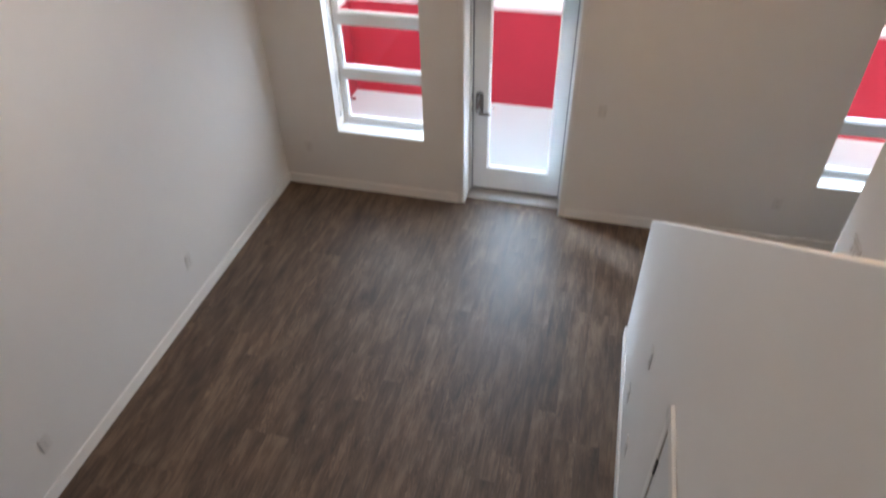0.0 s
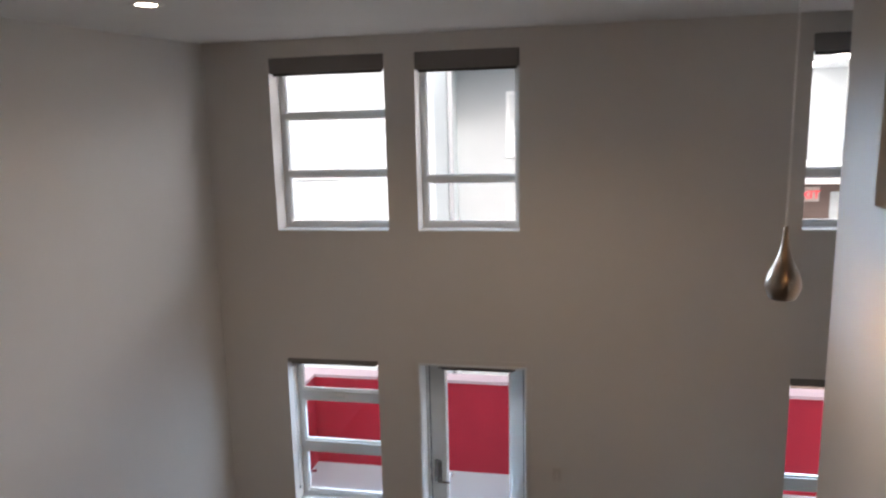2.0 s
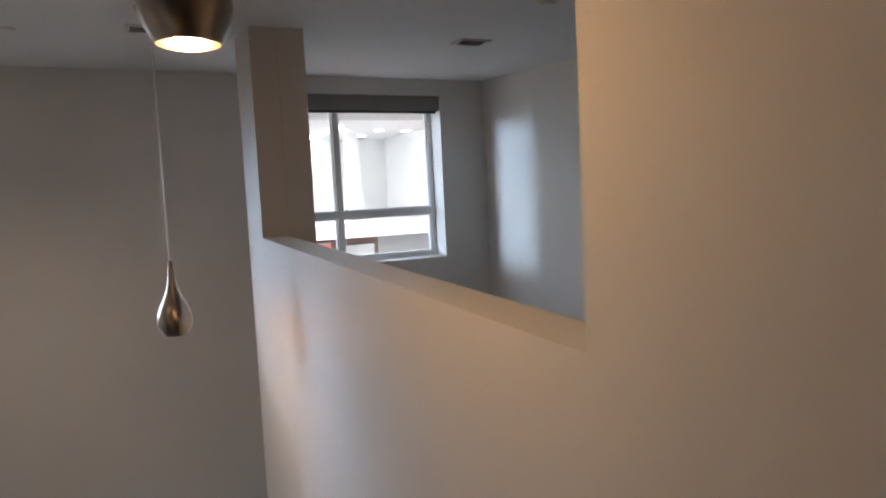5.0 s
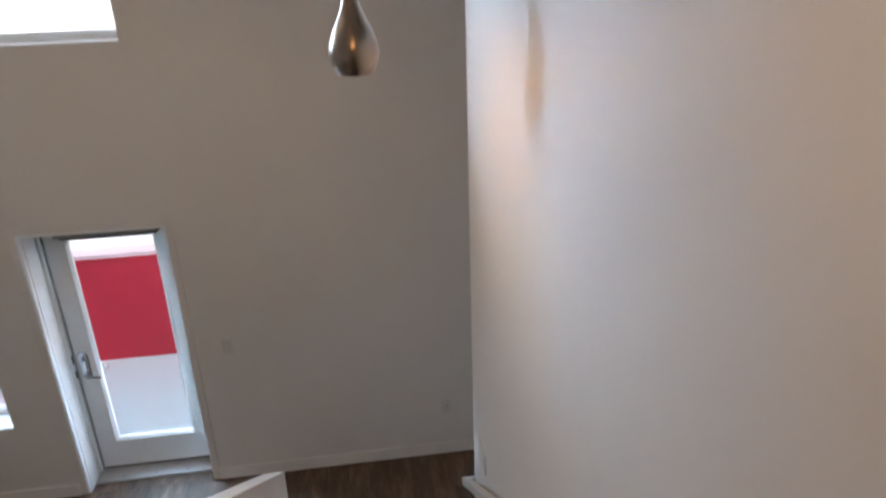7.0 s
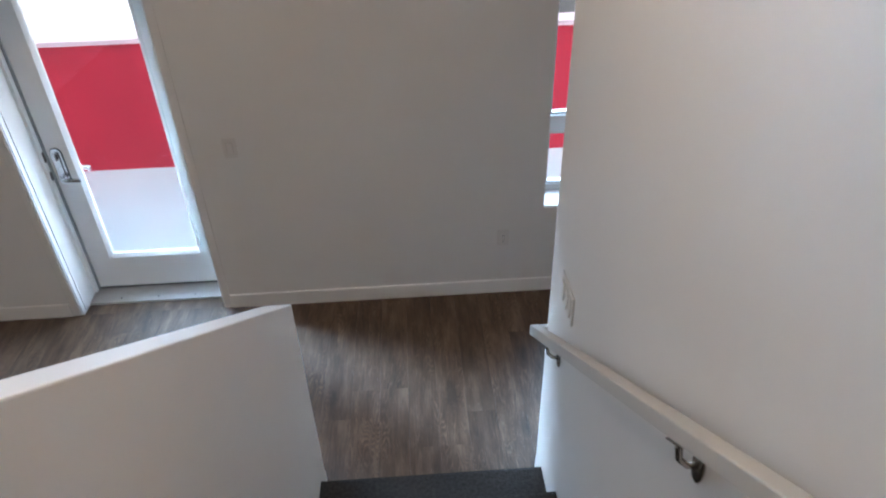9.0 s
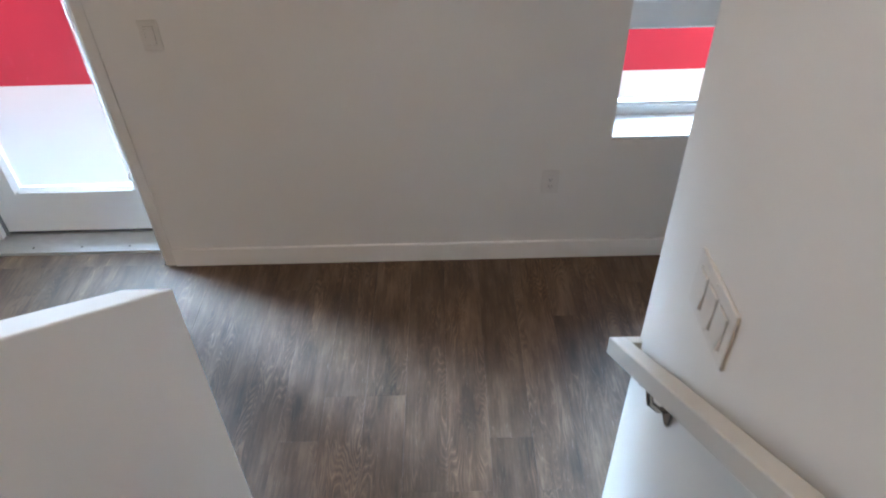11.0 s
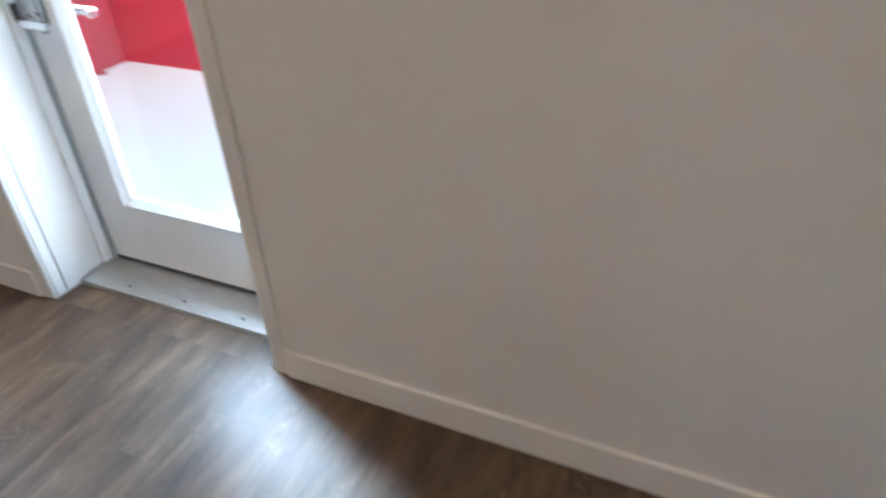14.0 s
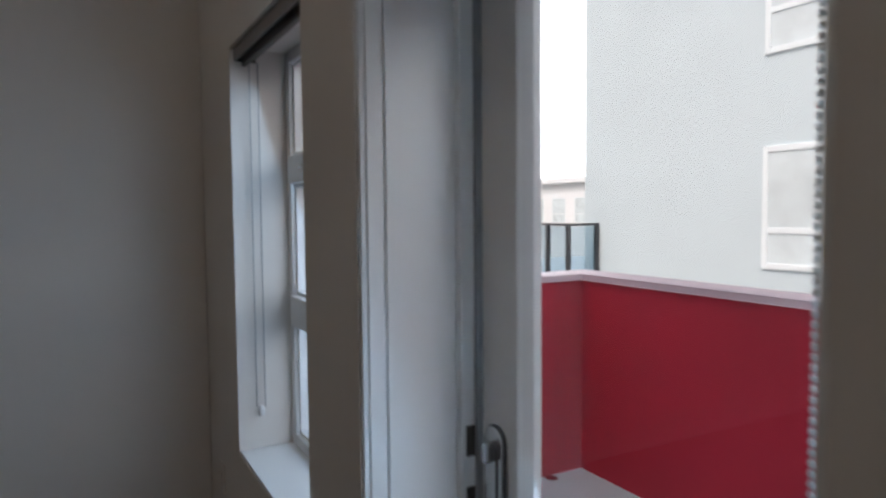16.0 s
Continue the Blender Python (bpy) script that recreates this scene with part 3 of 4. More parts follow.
# lever set
hx, hy = 1.902, ly0
handle = prism([(hx + 0.031 * math.cos(a), zc + 0.031 * math.sin(a)) for zc, a0 in ((1.032, 0), (0.868, math.pi)) for a in [a0 + k * math.pi / 10 for k in range(11)]], "y", hy - 0.012, hy - 0.0005, 0.003)
esc = put("escutcheon", handle, CHROME, label="tall satin chrome plate with rounded ends")
rim = put("gasket", prism([(hx + 0.035 * math.cos(a), zc + 0.035 * math.sin(a)) for zc, a0 in ((1.032, 0), (0.868, math.pi)) for a in [a0 + k * math.pi / 10 for k in range(11)]], "y", hy - 0.006, hy - 0.0004, 0.001), DARKMET_SHADE, label="dark gasket behind the lock plate")
turn = put("thumb_turn", box(hx - 0.007, hx + 0.007, hy - 0.038, hy - 0.012, 0.992, 1.035, 0.005), CHROME)
lever = prism([(hx - 0.013, hy - 0.012), (hx - 0.013, hy - 0.058), (hx + 0.004, hy - 0.072), (hx + 0.112, hy - 0.072), (hx + 0.118, hy - 0.064), (hx + 0.108, hy - 0.058), (hx + 0.013, hy - 0.056), (hx + 0.011, hy - 0.012)], "z", 0.867, 0.889, 0.003)
lev = put("lever", lever, CHROME)
inlay = put("inlay", box(hx + 0.012, hx + 0.019, hy - 0.0135, hy - 0.0115, 0.90, 1.02, 0.0006), SLOT, label="dark groove of the lock plate")
rose = smooth(put("rose", lathe([(0, 0), (0.019, 0.0), (0.019, 0.012), (0, 0.012)], 20), CHROME))
rose.matrix_world = pose(hx, hy - 0.012, 0.878, 90, 0, 0)
out_lever = put("lever", prism([(hx - 0.011, ly1), (hx - 0.013, ly1 + 0.06), (hx + 0.004, ly1 + 0.074), (hx + 0.108, ly1 + 0.074), (hx + 0.12, ly1 + 0.062), (hx + 0.12, ly1 + 0.03), (hx + 0.108, ly1 + 0.03), (hx + 0.103, ly1 + 0.058), (hx + 0.013, ly1 + 0.056), (hx + 0.011, ly1)], "z", 0.866, 0.888, 0.003), CHROME)
latch = put("strike", box(dx0 + 0.0335, dx0 + 0.037, 0.215, 0.252, 0.985, 1.05, 0.001), SLOT, label="dark strike plate")
latch2 = put("strike", box(dx0 + 0.0335, dx0 + 0.037, 0.215, 0.252, 0.865, 0.92, 0.001), SLOT, label="dark strike plate")
adopt(door, rim, esc, turn, lev, inlay, out_lever, latch, latch2)
rose.parent = door
rose.matrix_parent_inverse = Matrix.Translation(door.location).inverted()

threshold = structure(put("threshold", prism([(0.098, -0.001), (0.102, 0.012), (0.15, 0.018), (0.235, 0.022), (0.30, 0.022), (0.30, -0.001)], "x", dx0 + 0.0225, dx1 - 0.0225), ALU), "dull aluminium door threshold", "trim")
for sx in (2.02, 2.26, 2.5):
    scr = put("screw", lathe([(0, 0.0), (0.006, 0.0), (0.005, 0.002), (0, 0.0025)], 10, sx, 0.135), SLOT, threshold)
    scr.location.z = 0.0155
structure(put("floor_doorway", box(dx0 + 0.021, dx1 - 0.021, 0.0, 0.097, -0.02, -0.0006), WOOD), "wood floor strip in the door opening", "floor")


# ---- switches and outlets ----
def wall_plate(name, label, category, at, rz, gangs=1, kind="switch"):
    """A cover plate that faces -y before it is turned by rz, with rockers or sockets."""
    w = 0.075 + 0.046 * (gangs - 1)
    p = tagged(empty(name, *at), label, category)
    p.rotation_euler = (0, 0, radians(rz))
    cover = bmesh.new()
    box(-w / 2, w / 2, -0.007, -0.0005, -0.06, 0.06, 0.003, cover)
    put("cover", cover, PLATE, p)
    for g in range(gangs):
        cx = (g - (gangs - 1) / 2) * 0.046
        if kind == "switch":
            bm = prism([(-0.0072, -0.034), (-0.0072, 0.034), (-0.0105, 0.033), (-0.0085, 0.0), (-0.0125, -0.033)], "x", cx - 0.0165, cx + 0.0165)
            put("rocker", bm, PLATE, p)
            put("gap", box(cx - 0.0185, cx + 0.0185, -0.0074, -0.0071, -0.036, 0.036), GAP, p)
        else:
            put("receptacle", box(cx - 0.0165, cx + 0.0165, -0.0095, -0.0071, -0.034, 0.034, 0.002), PLATE, p)
            for zc in (-0.018, 0.016):
                for dx, h in ((-0.006, 0.0045), (0.006, 0.0035)):
                    put("slot", box(cx + dx - 0.0011, cx + dx + 0.0011, -0.0101, -0.0094, zc - h, zc + h), SLOT, p)
                put("ground_hole", box(cx - 0.0022, cx + 0.0022, -0.0101, -0.0094, zc - 0.0115, zc - 0.0075, 0.0008), SLOT, p)
    for zc in (-0.05, 0.05) if kind == "switch" else (0.0505, -0.0505):
        scr = put("screw", lathe([(0, 0), (0.003, 0), (0.0025, 0.0012), (0, 0.0014)], 8), PLATE, p)
        scr.matrix_local = pose(0, -0.007, zc, 90, 0, 0)
    return p


wall_plate("light_switch", "cream single rocker switch beside the balcony door", "switch", (2.985, 0, 1.128), 0)
wall_plate("light_switch", "cream three-gang rocker switch on the stair wall end", "switch", (STAIRW, -1.672, 1.304), -90, 3)
wall_plate("power_outlet", "cream double power outlet low on the window wall", "outlet", (4.53, 0, 0.43), 0, 1, "outlet")
wall_plate("power_outlet", "cream double power outlet low in the room corner", "outlet", (0.278, 0, 0.437), 0, 1, "outlet")
wall_plate("power_outlet", "white double power outlet low on the side wall", "outlet", (0, -1.776, 0.427), 90, 1, "outlet")
wall_plate("power_outlet", "white double power outlet low on the side wall", "outlet", (0, -3.446, 0.40), 90, 1, "outlet")
wall_plate("light_switch", "cream rocker switch on the stair guard", "switch", (GUARD0, -2.65, 1.188), -90)
wall_plate("power_outlet", "cream power outlet low on the stair guard", "outlet", (GUARD0, -2.264, 0.40), -90, 1, "outlet")
wall_plate("power_outlet", "cream power outlet low on the stair guard", "outlet", (GUARD0, -2.658, 0.40), -90, 1, "outlet")

# ---- closet door under the stairs ----
cl = structure(empty("door_2", GUARD0, -3.83, 0), "low white closet door under the stairs", "door")
adopt(cl, put("casing", box(GUARD0 - 0.018, GUARD0 - 0.001, -3.44, -3.375, 0.0, 1.735, 0.004), TRIM),
      put("casing", box(GUARD0 - 0.018, GUARD0 - 0.001, -4.30, -4.235, 0.0, 1.735, 0.004), TRIM),
      put("casing", box(GUARD0 - 0.018, GUARD0 - 0.001, -4.235, -3.44, 1.67, 1.735, 0.004), TRIM),
      put("leaf", box(GUARD0 - 0.012, GUARD0 - 0.001, -4.232, -3.443, 0.012, 1.667, 0.003), DOORW),
      put("hinge", box(GUARD0 - 0.02, GUARD0 - 0.011, -3.452, -3.432, 1.36, 1.46, 0.003), DARKMET_SHADE, label="dark metal hinge"),
      put("hinge", box(GUARD0 - 0.02, GUARD0 - 0.011, -3.452, -3.432, 0.22, 0.32, 0.003), DARKMET_SHADE, label="dark metal hinge"))

# ---- handrail ----
rail = tagged(empty("handrail", STAIRW, FIRST, 0.9), "cream painted flat wooden handrail on steel brackets", "handrail")
ra, rb = 4.434, 4.470
ry0, rz0, ry1 = -1.412, 0.957, -4.71
rz1 = rz0 + (ry0 - ry1) * 0.70
hgt = 0.052
bar = put("rail", prism([(ry0, rz0), (ry1, rz1), (-6.2, rz1), (-6.2, rz1 - hgt * 0.8), (ry1 + 0.015, rz1 - hgt * 0.8), (ry0, rz0 - hgt)], "x", ra, rb, 0.003), RAILP)
ret = put("rail_return", box(rb, STAIRW - 0.0005, ry0 - 0.02, ry0, rz0 - 0.05, rz0 + 0.001, 0.003), RAILP)
made = [bar, ret]
for by in (-1.635, -2.66, -3.69, -4.6):
    bz = rz0 + (ry0 - by) * 0.70 - hgt * 1.02
    base = smooth(put("bracket_plate", lathe([(0, 0), (0.03, 0), (0.03, 0.004), (0.024, 0.007), (0, 0.008)], 20), STEEL))
    base.matrix_world = pose(STAIRW, by, bz - 0.075, 0, -90, 0) @ Matrix.Diagonal((1.5, 0.75, 1, 1))
    arm = smooth(put("bracket_arm", tube([(STAIRW - 0.006, by, bz - 0.075), (STAIRW - 0.025, by, bz - 0.072), (STAIRW - 0.044, by, bz - 0.05), (STAIRW - 0.05, by, bz - 0.018), (STAIRW - 0.05, by, bz - 0.006)], 0.007), STEEL))
    pad = put("bracket_pad", prism([(by - 0.03, bz + 0.02 - 0.004), (by + 0.03, bz - 0.024 - 0.004), (by + 0.03, bz - 0.024), (by - 0.03, bz + 0.02)], "x", ra + 0.008, rb - 0.008), STEEL)
    made += [base, arm, pad]
for m in made:
    m.parent = rail
    m.matrix_parent_inverse = Matrix.Translation(rail.location).inverted()


# ---- ceiling things ----
def pendant(x, y, bottom, label, watts):
    """A spun nickel teardrop on a thin cord, hollow, with a bulb in its mouth."""
    p = tagged(empty("pendant_lamp", x, y, bottom), label, "lamp", "pendant lamps over the stairs")
    prof = [(0.055, 0.0), (0.072, 0.03), (0.079, 0.06), (0.076, 0.09), (0.063, 0.13), (0.044, 0.165), (0.030, 0.20), (0.020, 0.24), (0.0145, 0.28), (0.011, 0.32), (0.009, 0.335), (0.004, 0.338)]
    inner = [(r - 0.003, z) for r, z in prof[:8]]
    body = lathe([(0.0, 0.238)] + [(max(r, 0.001), z) for r, z in reversed(inner)] + [(0.0535, -0.001), (0.055, 0.0)] + prof[1:] + [(0.0, 0.338)], 40)
    smooth(put("shade", body, NICKEL, p, "brushed nickel teardrop shade"))
    put("cord", lathe([(0, 0.335), (0.004, 0.335), (0.004, ceil_z(y) - bottom - 0.03), (0, ceil_z(y) - bottom - 0.03)], 8), CORD, p)
    smooth(put("canopy", lathe([(0, ceil_z(y) - bottom - 0.032), (0.05, ceil_z(y) - bottom - 0.03), (0.062, ceil_z(y) - bottom - 0.018), (0.064, ceil_z(y) - bottom - 0.0005), (0, ceil_z(y) - bottom - 0.0005)], 32), NICKEL, p))
    smooth(put("bulb", lathe([(0, 0.002), (0.02, 0.006), (0.03, 0.022), (0.03, 0.04), (0.018, 0.065), (0.013, 0.09), (0, 0.095)], 20), BULB, p, "glowing warm bulb"))
    lamp = bpy.data.lights.new("bulb_light", "POINT")
    lamp.energy, lamp.color, lamp.shadow_soft_size = watts, (1.0, 0.56, 0.21), 0.014
    lo = new("bulb_light", lamp)
    lo.location = (x, y, bottom - 0.016)
    return p


pendant(4.03, -2.14, 3.216, "brushed nickel teardrop pendant lamp above the lower stairs", P1)
pendant(3.978, -4.152, 4.075, "lit brushed nickel teardrop pendant lamp above the upper stairs", P2)


def downlight(x, y, watts):
    d = tagged(empty("downlight", x, y, ceil_z(y)), "white recessed ceiling downlight glowing warm", "lamp", "recessed downlights")
    smooth(put("trim_ring", lathe([(0.052, -0.001), (0.055, -0.006), (0.075, -0.008), (0.085, -0.004), (0.086, -0.0005), (0.052, -0.0005)], 32), CEIL, d))
    put("lens", lathe([(0, -0.003), (0.053, -0.003), (0.053, -0.0006), (0, -0.0006)], 24), LENS, d)
    lamp = bpy.data.lights.new("downlight_beam", "SPOT")
    lamp.energy, lamp.color, lamp.shadow_soft_size, lamp.spot_size, lamp.spot_blend = watts, (1.0, 0.80, 0.60), 0.04, radians(150), 0.7
    lo = new("downlight_beam", lamp)
    lo.location = (x, y, ceil_z(y) - 0.03)
    return d


for x, y, w in ((0.96, -2.17, 0.6), (2.645, -1.88, 3.2), (0.96, -4.1, 0.5), (2.645, -4.1, 0.3)):
    downlight(x, y, DL * w)


def sprinkler(x, y):
    d = tagged(empty("sprinkler_cover", x, y, ceil_z(y)), "small white concealed sprinkler cover on the ceiling", "sprinkler")
    smooth(put("plate", lathe([(0, -0.009), (0.038, -0.008), (0.041, -0.005), (0.041, -0.003), (0, -0.003)], 24), PLATE, d))
    put("collar", lathe([(0, -0.003), (0.03, -0.003), (0.03, -0.0004), (0, -0.0004)], 20), SLOT, d)


sprinkler(3.41, -1.42)
sprinkler(5.68, -2.8)


def ceiling_vent(x, y, w=0.20, h=0.16):
    v = tagged(empty("ceiling_vent", x, y, ceil_z(y)), "small white louvred air vent on the ceiling", "vent", "ceiling vents")
    fr = bmesh.new()
    for q in ((-w / 2, w / 2, -h / 2, -h / 2 + 0.02), (-w / 2, w / 2, h / 2 - 0.02, h / 2), (-w / 2, -w / 2 + 0.02, -h / 2 + 0.02, h / 2 - 0.02), (w / 2 - 0.02, w / 2, -h / 2 + 0.02, h / 2 - 0.02)):
        box(q[0], q[1], q[2], q[3], -0.012, -0.0005, 0.002, fr)
    put("frame", fr, CEIL, v)
    put("backing", box(-w / 2 + 0.018, w / 2 - 0.018, -h / 2 + 0.018, h / 2 - 0.018, -0.003, -0.0006), SLOT, v)
    for i in range(6):
        yy = -h / 2 + 0.03 + i * 0.02
        put("slat", prism([(yy - 0.007, -0.0115), (yy - 0.0055, -0.0115), (yy + 0.007, -0.004), (yy + 0.0055, -0.004)], "x", -w / 2 + 0.02, w / 2 - 0.02), CEIL, v)


ceiling_vent(4.04, -1.63)
ceiling_vent(5.82, -1.80)


# ---- balcony ----
balcony = structure(put("balcony_floor", box(-0.24, 7.3, DEPTH, 2.32, -0.28, -0.05), DECK), "pale grey coated balcony floor", "floor")
structure(put("parapet_front", box(-0.038, 7.3, 2.125, 2.32, -0.05, 1.085), RED), "crimson stucco balcony parapet", "wall")
structure(put("parapet_side", box(-0.24, -0.04, DEPTH + 0.002, 2.32, -0.05, 1.085), RED), "crimson stucco balcony side parapet", "wall")
structure(put("parapet_end", box(7.3, 7.5, DEPTH + 0.002, 2.32, -0.28, 1.085), RED), "crimson stucco balcony end parapet", "wall")
cap_bm = prism([(-0.255, DEPTH + 0.002), (-0.024, DEPTH + 0.002), (-0.024, 2.108), (7.284, 2.108), (7.284, DEPTH + 0.002), (7.515, DEPTH + 0.002), (7.515, 2.337), (-0.255, 2.337)], "z", 1.086, 1.122, 0.004)
structure(put("parapet_cap", cap_bm, CAP), "pale pink metal coping on the balcony parapet", "trim")
structure(put("facade_base", box(WEST - 0.15, 7.3, 0.0, DEPTH - 0.002, -3.2, -0.125), FACADE), "pale stucco wall below the balcony", "wall")
drain = tagged(put("floor_drain", lathe([(0, 0.0), (0.035, 0.0), (0.036, 0.004), (0.02, 0.007), (0, 0.007)], 20, 0.0, 1.87), CHROME), "small round metal drain on the balcony floor", "drain")
drain.location.z = -0.0495

# ---- ground and far things ----
structure(put("backdrop", prism([(-260, 60), (-170, 190), (0, 235), (170, 190), (260, 60), (262, 60), (172, 192), (0, 238), (-172, 192), (-262, 60)], "z", -3.2, 150), HAZE), "bright white hazy sky in the distance", "sky")
structure(put("ground", box(-400, 400, -400, 400, -3.5, -3.2), GROUND), "pale paved ground", "ground")


def far_window(parent, axis_y, x0, x1, z0, z1, bar):
    f = 0.07
    y = axis_y
    fr = bmesh.new()
    for q in ((x0, x0 + f, z0, z1), (x1 - f, x1, z0, z1), (x0 + f, x1 - f, z0, z0 + f), (x0 + f, x1 - f, z1 - f, z1), (x0 + f, x1 - f, bar, bar + f)):
        box(q[0], q[1], y - 0.025, y + 0.02, q[2], q[3], 0.006, fr)
    wf = put("window", fr, FARFRAME)
    pa = put("pane", box(x0 + f * 0.8, x1 - f * 0.8, y - 0.012, y - 0.004, z0 + f * 0.8, z1 - f * 0.8), FARPANE)
    adopt(parent, wf)
    pa.parent = wf


def building(name, label, x, y, z=-3.2):
    return tagged(empty(name, x, y, z), label, "building")


opp = building("apartment_building", "pale grey stucco apartment block across the court", -2.2, 6.5)
adopt(opp, put("wall", box(-5.1, 0.69, 6.5, 16.0, -3.2, 9.0), FACADE),
      put("roof", box(-5.3, 0.85, 6.35, 16.2, 9.0, 9.25, 0.02), FACADE_W))
for x in (-2.0,):
    far_window(opp, 6.498, x, x + 0.95, 0.80, 2.21, 1.21)
    far_window(opp, 6.498, x, x + 0.95, 3.25, 4.75, 3.70)
adopt(opp, smooth(put("downspout", tube([(0.75, 7.8, 5.6), (0.75, 7.8, 2.0), (0.75, 7.8, -3.1)], 0.05), FACADE_G)))

mid = building("house_block", "white stucco wing with deep eaves across the court", 3.6, 9.0)
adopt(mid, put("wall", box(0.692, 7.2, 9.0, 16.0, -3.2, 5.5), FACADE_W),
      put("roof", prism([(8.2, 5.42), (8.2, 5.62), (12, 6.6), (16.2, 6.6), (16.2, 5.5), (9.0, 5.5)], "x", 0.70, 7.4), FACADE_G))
# flat sheet on the wall, its dark colour the shade inside a garage
adopt(mid, put("garage_shade_sheet", box(6.0, 7.19, 8.96, 8.998, -3.2, -0.32, 0.01), DARKMET_SHADE))
for x, w in ((1.74, 1.0), (4.4, 1.0)):
    far_window(mid, 8.998, x, x + w, 3.52, 4.90, 3.92)
    far_window(mid, 8.998, x, x + w, 1.1, 2.55, 1.55)

walkway = building("walkway_building", "white building with a lit covered walkway", 10.5, 10.5)
adopt(walkway, put("back_wall", box(7.202, 18, 13.0, 13.3, -3.2, 6.2), WALKWAY),
      put("lower_wall", box(7.202, 9.3, 9.6, 9.8, -3.2, 2.9), BROWN),
      put("lower_wall", box(9.302, 18, 9.6, 9.8, -3.2, 2.9), FACADE_W),
      put("walkway_floor", box(7.202, 18, 9.0, 13.0, 2.9, 3.22), WALKWAY),
      put("soffit", box(7.202, 18, 8.4, 13.0, 5.45, 5.7), WALKWAY),
      put("roof", prism([(7.6, 5.7), (7.6, 5.85), (13.4, 7.2), (13.4, 5.7)], "x", 7.202, 18), FACADE_G),
      put("side_wall", box(10.9, 13.5, 9.9, 12.99, 3.22, 5.45), WALKWAY),
      put("pillar", box(9.2, 9.5, 11.2, 11.5, 3.22, 5.45), WALKWAY),
      # another flat sheet: garage shade as colour, no recess behind it
      put("garage_shade_sheet", box(7.21, 7.8, 9.57, 9.598, -3.2, -0.4, 0.01), DARKMET_SHADE),
      put("dark_window", box(8.35, 9.2, 9.58, 9.6, 1.6, 2.7, 0.005), FARPANE))
for x, y in ((8.9, 10.4), (9.8, 10.4), (9.8, 11.8), (10.6, 10.6)):
    adopt(walkway, put("downlight", lathe([(0, 5.43), (0.11, 5.43), (0.11, 5.449), (0, 5.449)], 16, x, y), WALKLIGHT))
adopt(walkway, put("strip_light", box(8.4, 8.56, 9.4, 12.9, 5.4, 5.449, 0.004), WALKLIGHT))
strip = bpy.data.lights.new("strip_light_beam", "AREA")
strip.shape, strip.size, strip.size_y, strip.energy, strip.color = "RECTANGLE", 0.16, 3.4, 30.0, (1.0, 0.98, 0.95)
new("strip_light_beam", strip).matrix_world = pose(8.48, 11.15, 5.39)

exit_sign = tagged(empty("exit_sign", 7.9, 9.55, 2.6), "white exit sign with red letters on the walkway wall", "sign")
adopt(exit_sign, put("panel", box(7.66, 8.14, 9.56, 9.598, 2.5, 2.8, 0.006), PLATE))
cu = bpy.data.curves.new("letters", "FONT")
cu.body, cu.size, cu.extrude, cu.align_x = "EXIT", 0.24, 0.004, "CENTER"
letters = new("letters", cu)
letters.data.materials.append(EXITRED)
letters.matrix_world = pose(7.9, 9.553, 2.56, 90, 0, 0)
letters.parent = exit_sign
letters.matrix_parent_inverse = Matrix.Translation(exit_sign.location).inverted()

neighbour = building("neighbour_terrace", "white terrace block beside the court", -7.5, 7.8)
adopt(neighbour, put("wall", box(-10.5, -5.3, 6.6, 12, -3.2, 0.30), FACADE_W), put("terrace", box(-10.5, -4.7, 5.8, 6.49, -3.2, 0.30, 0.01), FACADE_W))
railing = tagged(empty("glass_railing", -5.6, 5.9, 0.3), "glass balcony railing in a black metal frame", "railing")
made = [put("top_rail", box(-8.4, -4.75, 5.88, 5.93, 1.26, 1.30, 0.006), DARKMET_SHADE), put("bottom_rail", box(-8.4, -4.75, 5.885, 5.925, 0.38, 0.42, 0.005), DARKMET_SHADE),
        put("top_rail", box(-4.80, -4.75, 5.932, 6.48, 1.26, 1.30, 0.006), DARKMET_SHADE), put("glass_panel", box(-4.78, -4.77, 5.95, 6.42, 0.43, 1.25), GLASS_BLUE)]
for x in (-8.4, -7.0, -5.75, -5.3, -4.81):
    made.append(put("post", box(x, x + 0.06, 5.875, 5.935, 0.301, 1.259, 0.004), DARKMET_SHADE))
made.append(put("post", box(-4.81, -4.75, 6.42, 6.48, 0.301, 1.259, 0.004), DARKMET_SHADE))
for x0, x1 in ((-8.33, -7.02), (-6.93, -5.77), (-5.68, -5.32), (-5.23, -4.83)):
    made.append(put("glass_panel", box(x0, x1, 5.9, 5.91, 0.43, 1.25), GLASS_BLUE))
adopt(railing, *made)

far = building("distant_house", "distant white house with a flat white roof", -33, 33)
adopt(far, put("wall", box(-40, -30.5, 30, 38, -3.2, 3.4), FAR_WHITE), put("roof", box(-40.4, -30.1, 29.6, 38.4, 3.4, 3.8, 0.03), FAR_WHITE))
for x in (-38.5, -36.0, -33.5):
    far_window(far, 29.998, x, x + 1.5, 0.6, 2.4, 1.2)


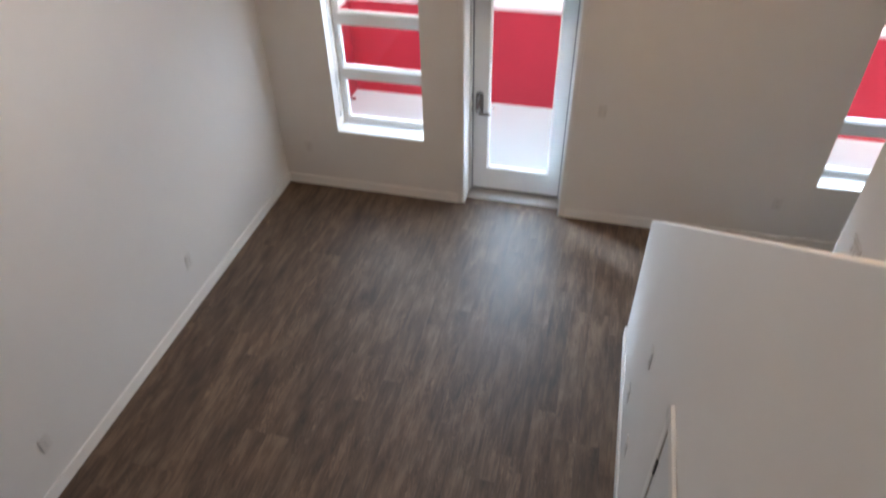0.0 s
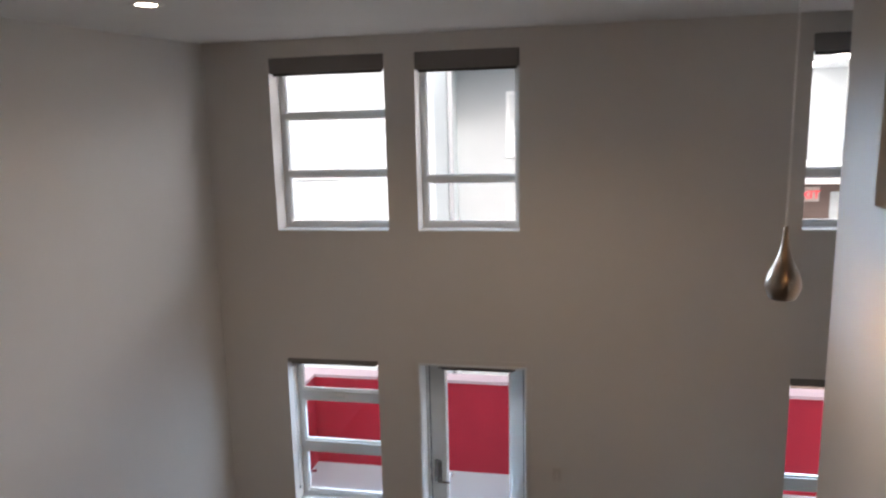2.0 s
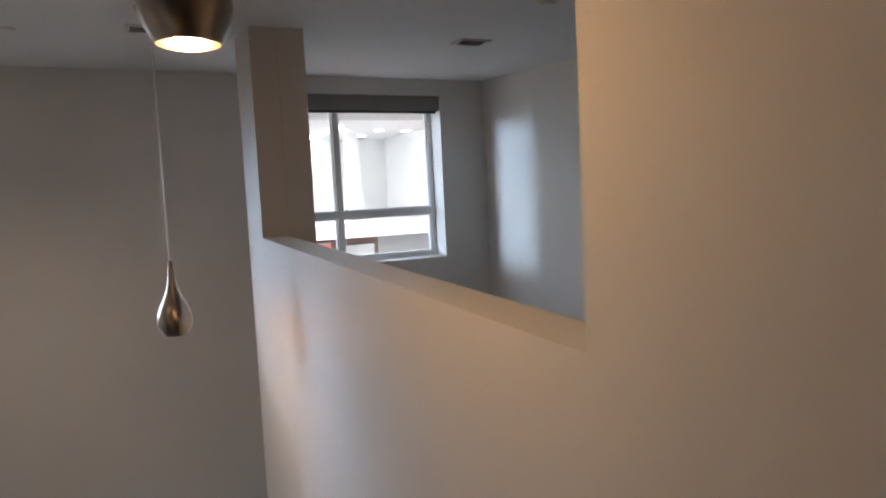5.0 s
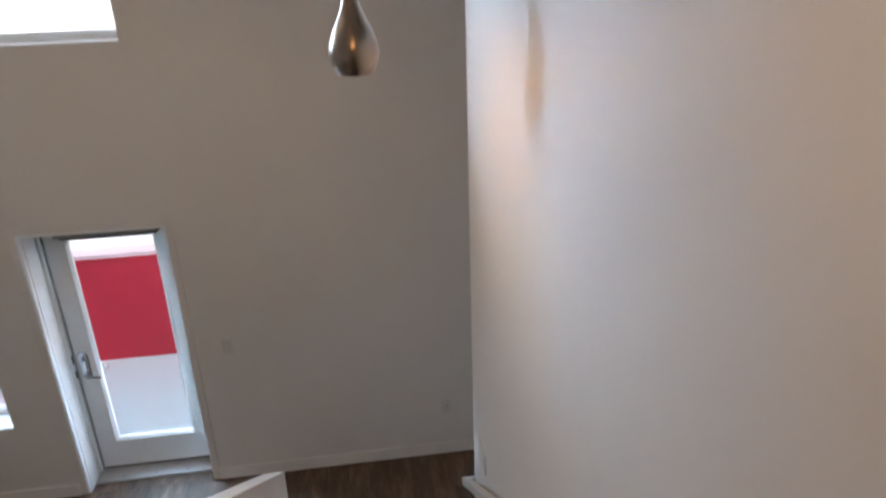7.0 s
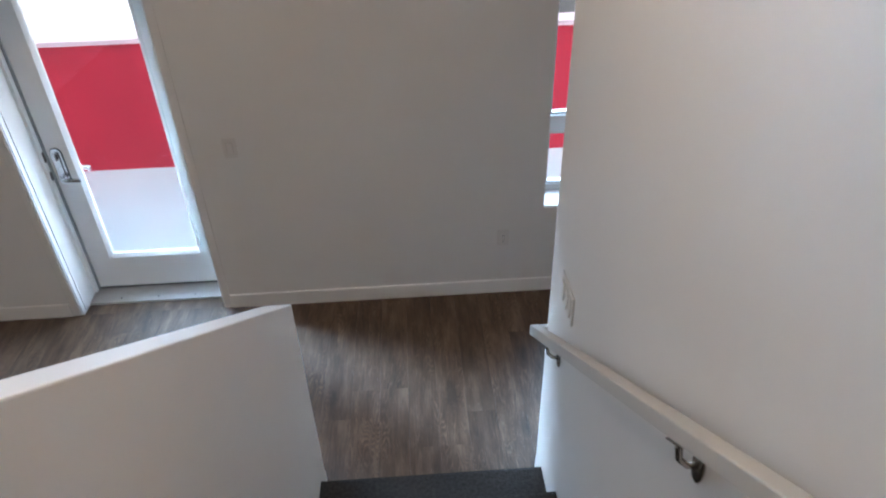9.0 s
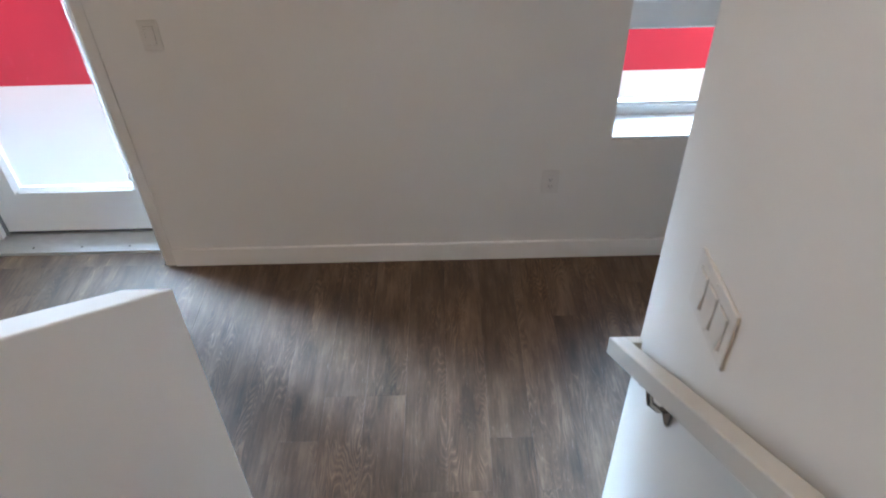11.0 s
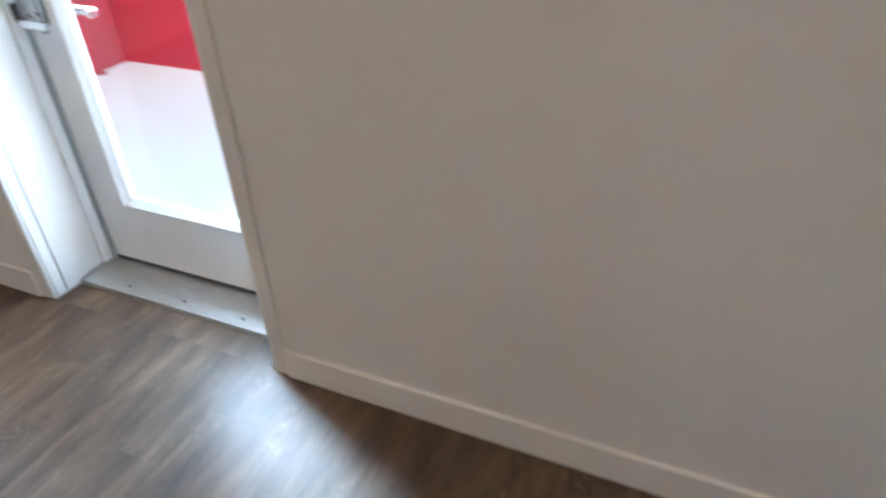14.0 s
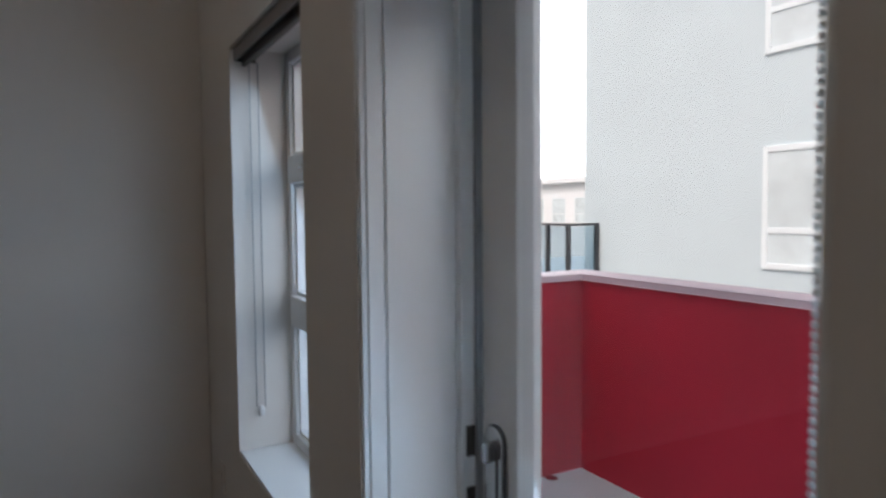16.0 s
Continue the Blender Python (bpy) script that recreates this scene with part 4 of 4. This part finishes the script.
def tree(x, y, base, height, spread, seed):
    """Tapered trunk, a few limbs, and a crown of many small leaf clumps."""
    rnd = random.Random(seed)
    t = tagged(empty("tree", x, y, base), "distant green leafy tree beyond the houses", "tree")
    trunk = lathe([(0, 0), (0.22, 0), (0.15, height * 0.4), (0.08, height * 0.75), (0, height * 0.8)], 10)
    put("trunk", trunk, BARK, t)
    ends = []
    for k in range(7):
        a = k * 0.9 + rnd.random()
        e = Vector((math.cos(a) * spread * 0.6, math.sin(a) * spread * 0.6, height * (0.7 + 0.25 * rnd.random())))
        put("limb", tube([(0, 0, height * 0.4), tuple(e * 0.55 + Vector((0, 0, height * 0.15))), tuple(e)], 0.05, 6), BARK, t)
        ends.append(e)
    crown = bmesh.new()
    for k in range(3000):
        e = rnd.choice(ends)
        p = e + Vector((rnd.gauss(0, 1), rnd.gauss(0, 1), rnd.gauss(0, 0.7))) * spread * 0.3
        m = Matrix.Translation(p) @ Euler((rnd.random() * 6, rnd.random() * 6, rnd.random() * 6)).to_matrix().to_4x4()
        s = 0.07 + 0.08 * rnd.random()
        vs = [crown.verts.new(m @ Vector(c)) for c in ((-s, 0, 0), (0, -s * 0.5, 0.03), (s, 0, 0), (0, s * 0.5, 0.03))]
        crown.faces.new(vs)
    put("crown", crown, LEAF, t)
    return t


tree(-32.2, 22.6, -3.2, 5.4, 1.7, 3)
tree(-38.5, 26.0, -3.2, 5.6, 2.0, 5)


# ---- wood floor ----
floor = structure(put("floor", box(WEST, EAST, SOUTH, 0.0, -0.12, -0.0125), SLOT), "grey-brown oak-look plank floor", "floor")
PW, PL = 0.156, 1.22
rnd = random.Random(11)
plank_meshes = {}
rest = bmesh.new()


def plank_mesh(length, width):
    key = (round(length, 2), round(width, 3))
    if key not in plank_meshes:
        bm = bmesh.new()
        g, c = 0.0002, 0.0003
        w, h = key[1] / 2 - g, key[0] / 2 - g
        low = [bm.verts.new((x, y, -0.012)) for x, y in ((-w, -h), (w, -h), (w, h), (-w, h))]
        mid_ = [bm.verts.new((x, y, -c)) for x, y in ((-w, -h), (w, -h), (w, h), (-w, h))]
        top = [bm.verts.new((x, y, 0)) for x, y in ((-w + c, -h + c), (w - c, -h + c), (w - c, h - c), (-w + c, h - c))]
        bm.faces.new(top)
        for a, b in ((low, mid_), (mid_, top)):
            for i in range(4):
                bm.faces.new((a[i], a[(i + 1) % 4], b[(i + 1) % 4], b[i]))
        bmesh.ops.recalc_face_normals(bm, faces=bm.faces)
        me = bpy.data.meshes.new("plank")
        bm.to_mesh(me)
        bm.free()
        me.materials.append(WOOD)
        plank_meshes[key] = me
    return plank_meshes[key]


cols = int(math.ceil(EAST / PW))
for i in range(cols):
    x0 = i * PW
    width = min(PW, EAST - x0)
    start = -rnd.choice([0.2, 0.4, 0.61, 0.81, 1.01, 1.22])
    y1 = 0.0
    y0 = start
    while y1 > SOUTH + 0.01:
        y0 = max(y0, SOUTH)
        length = y1 - y0
        cx, cy = x0 + width / 2, (y0 + y1) / 2
        if y1 > -4.9 and not (cx > 4.7 and y1 < -2.0):
            ob = new("plank", plank_mesh(length, width))
            ob.location = (cx, cy, 0)
            ob.parent = floor
        else:
            c = 0.0005
            vs = [rest.verts.new(p) for p in ((x0 + c, y0 + c, 0), (x0 + width - c, y0 + c, 0), (x0 + width - c, y1 - c, 0), (x0 + c, y1 - c, 0))]
            rest.faces.new(vs)
        y1, y0 = y0, y0 - PL
tagged(put("planks", rest, WOOD, floor), kind="stuff")
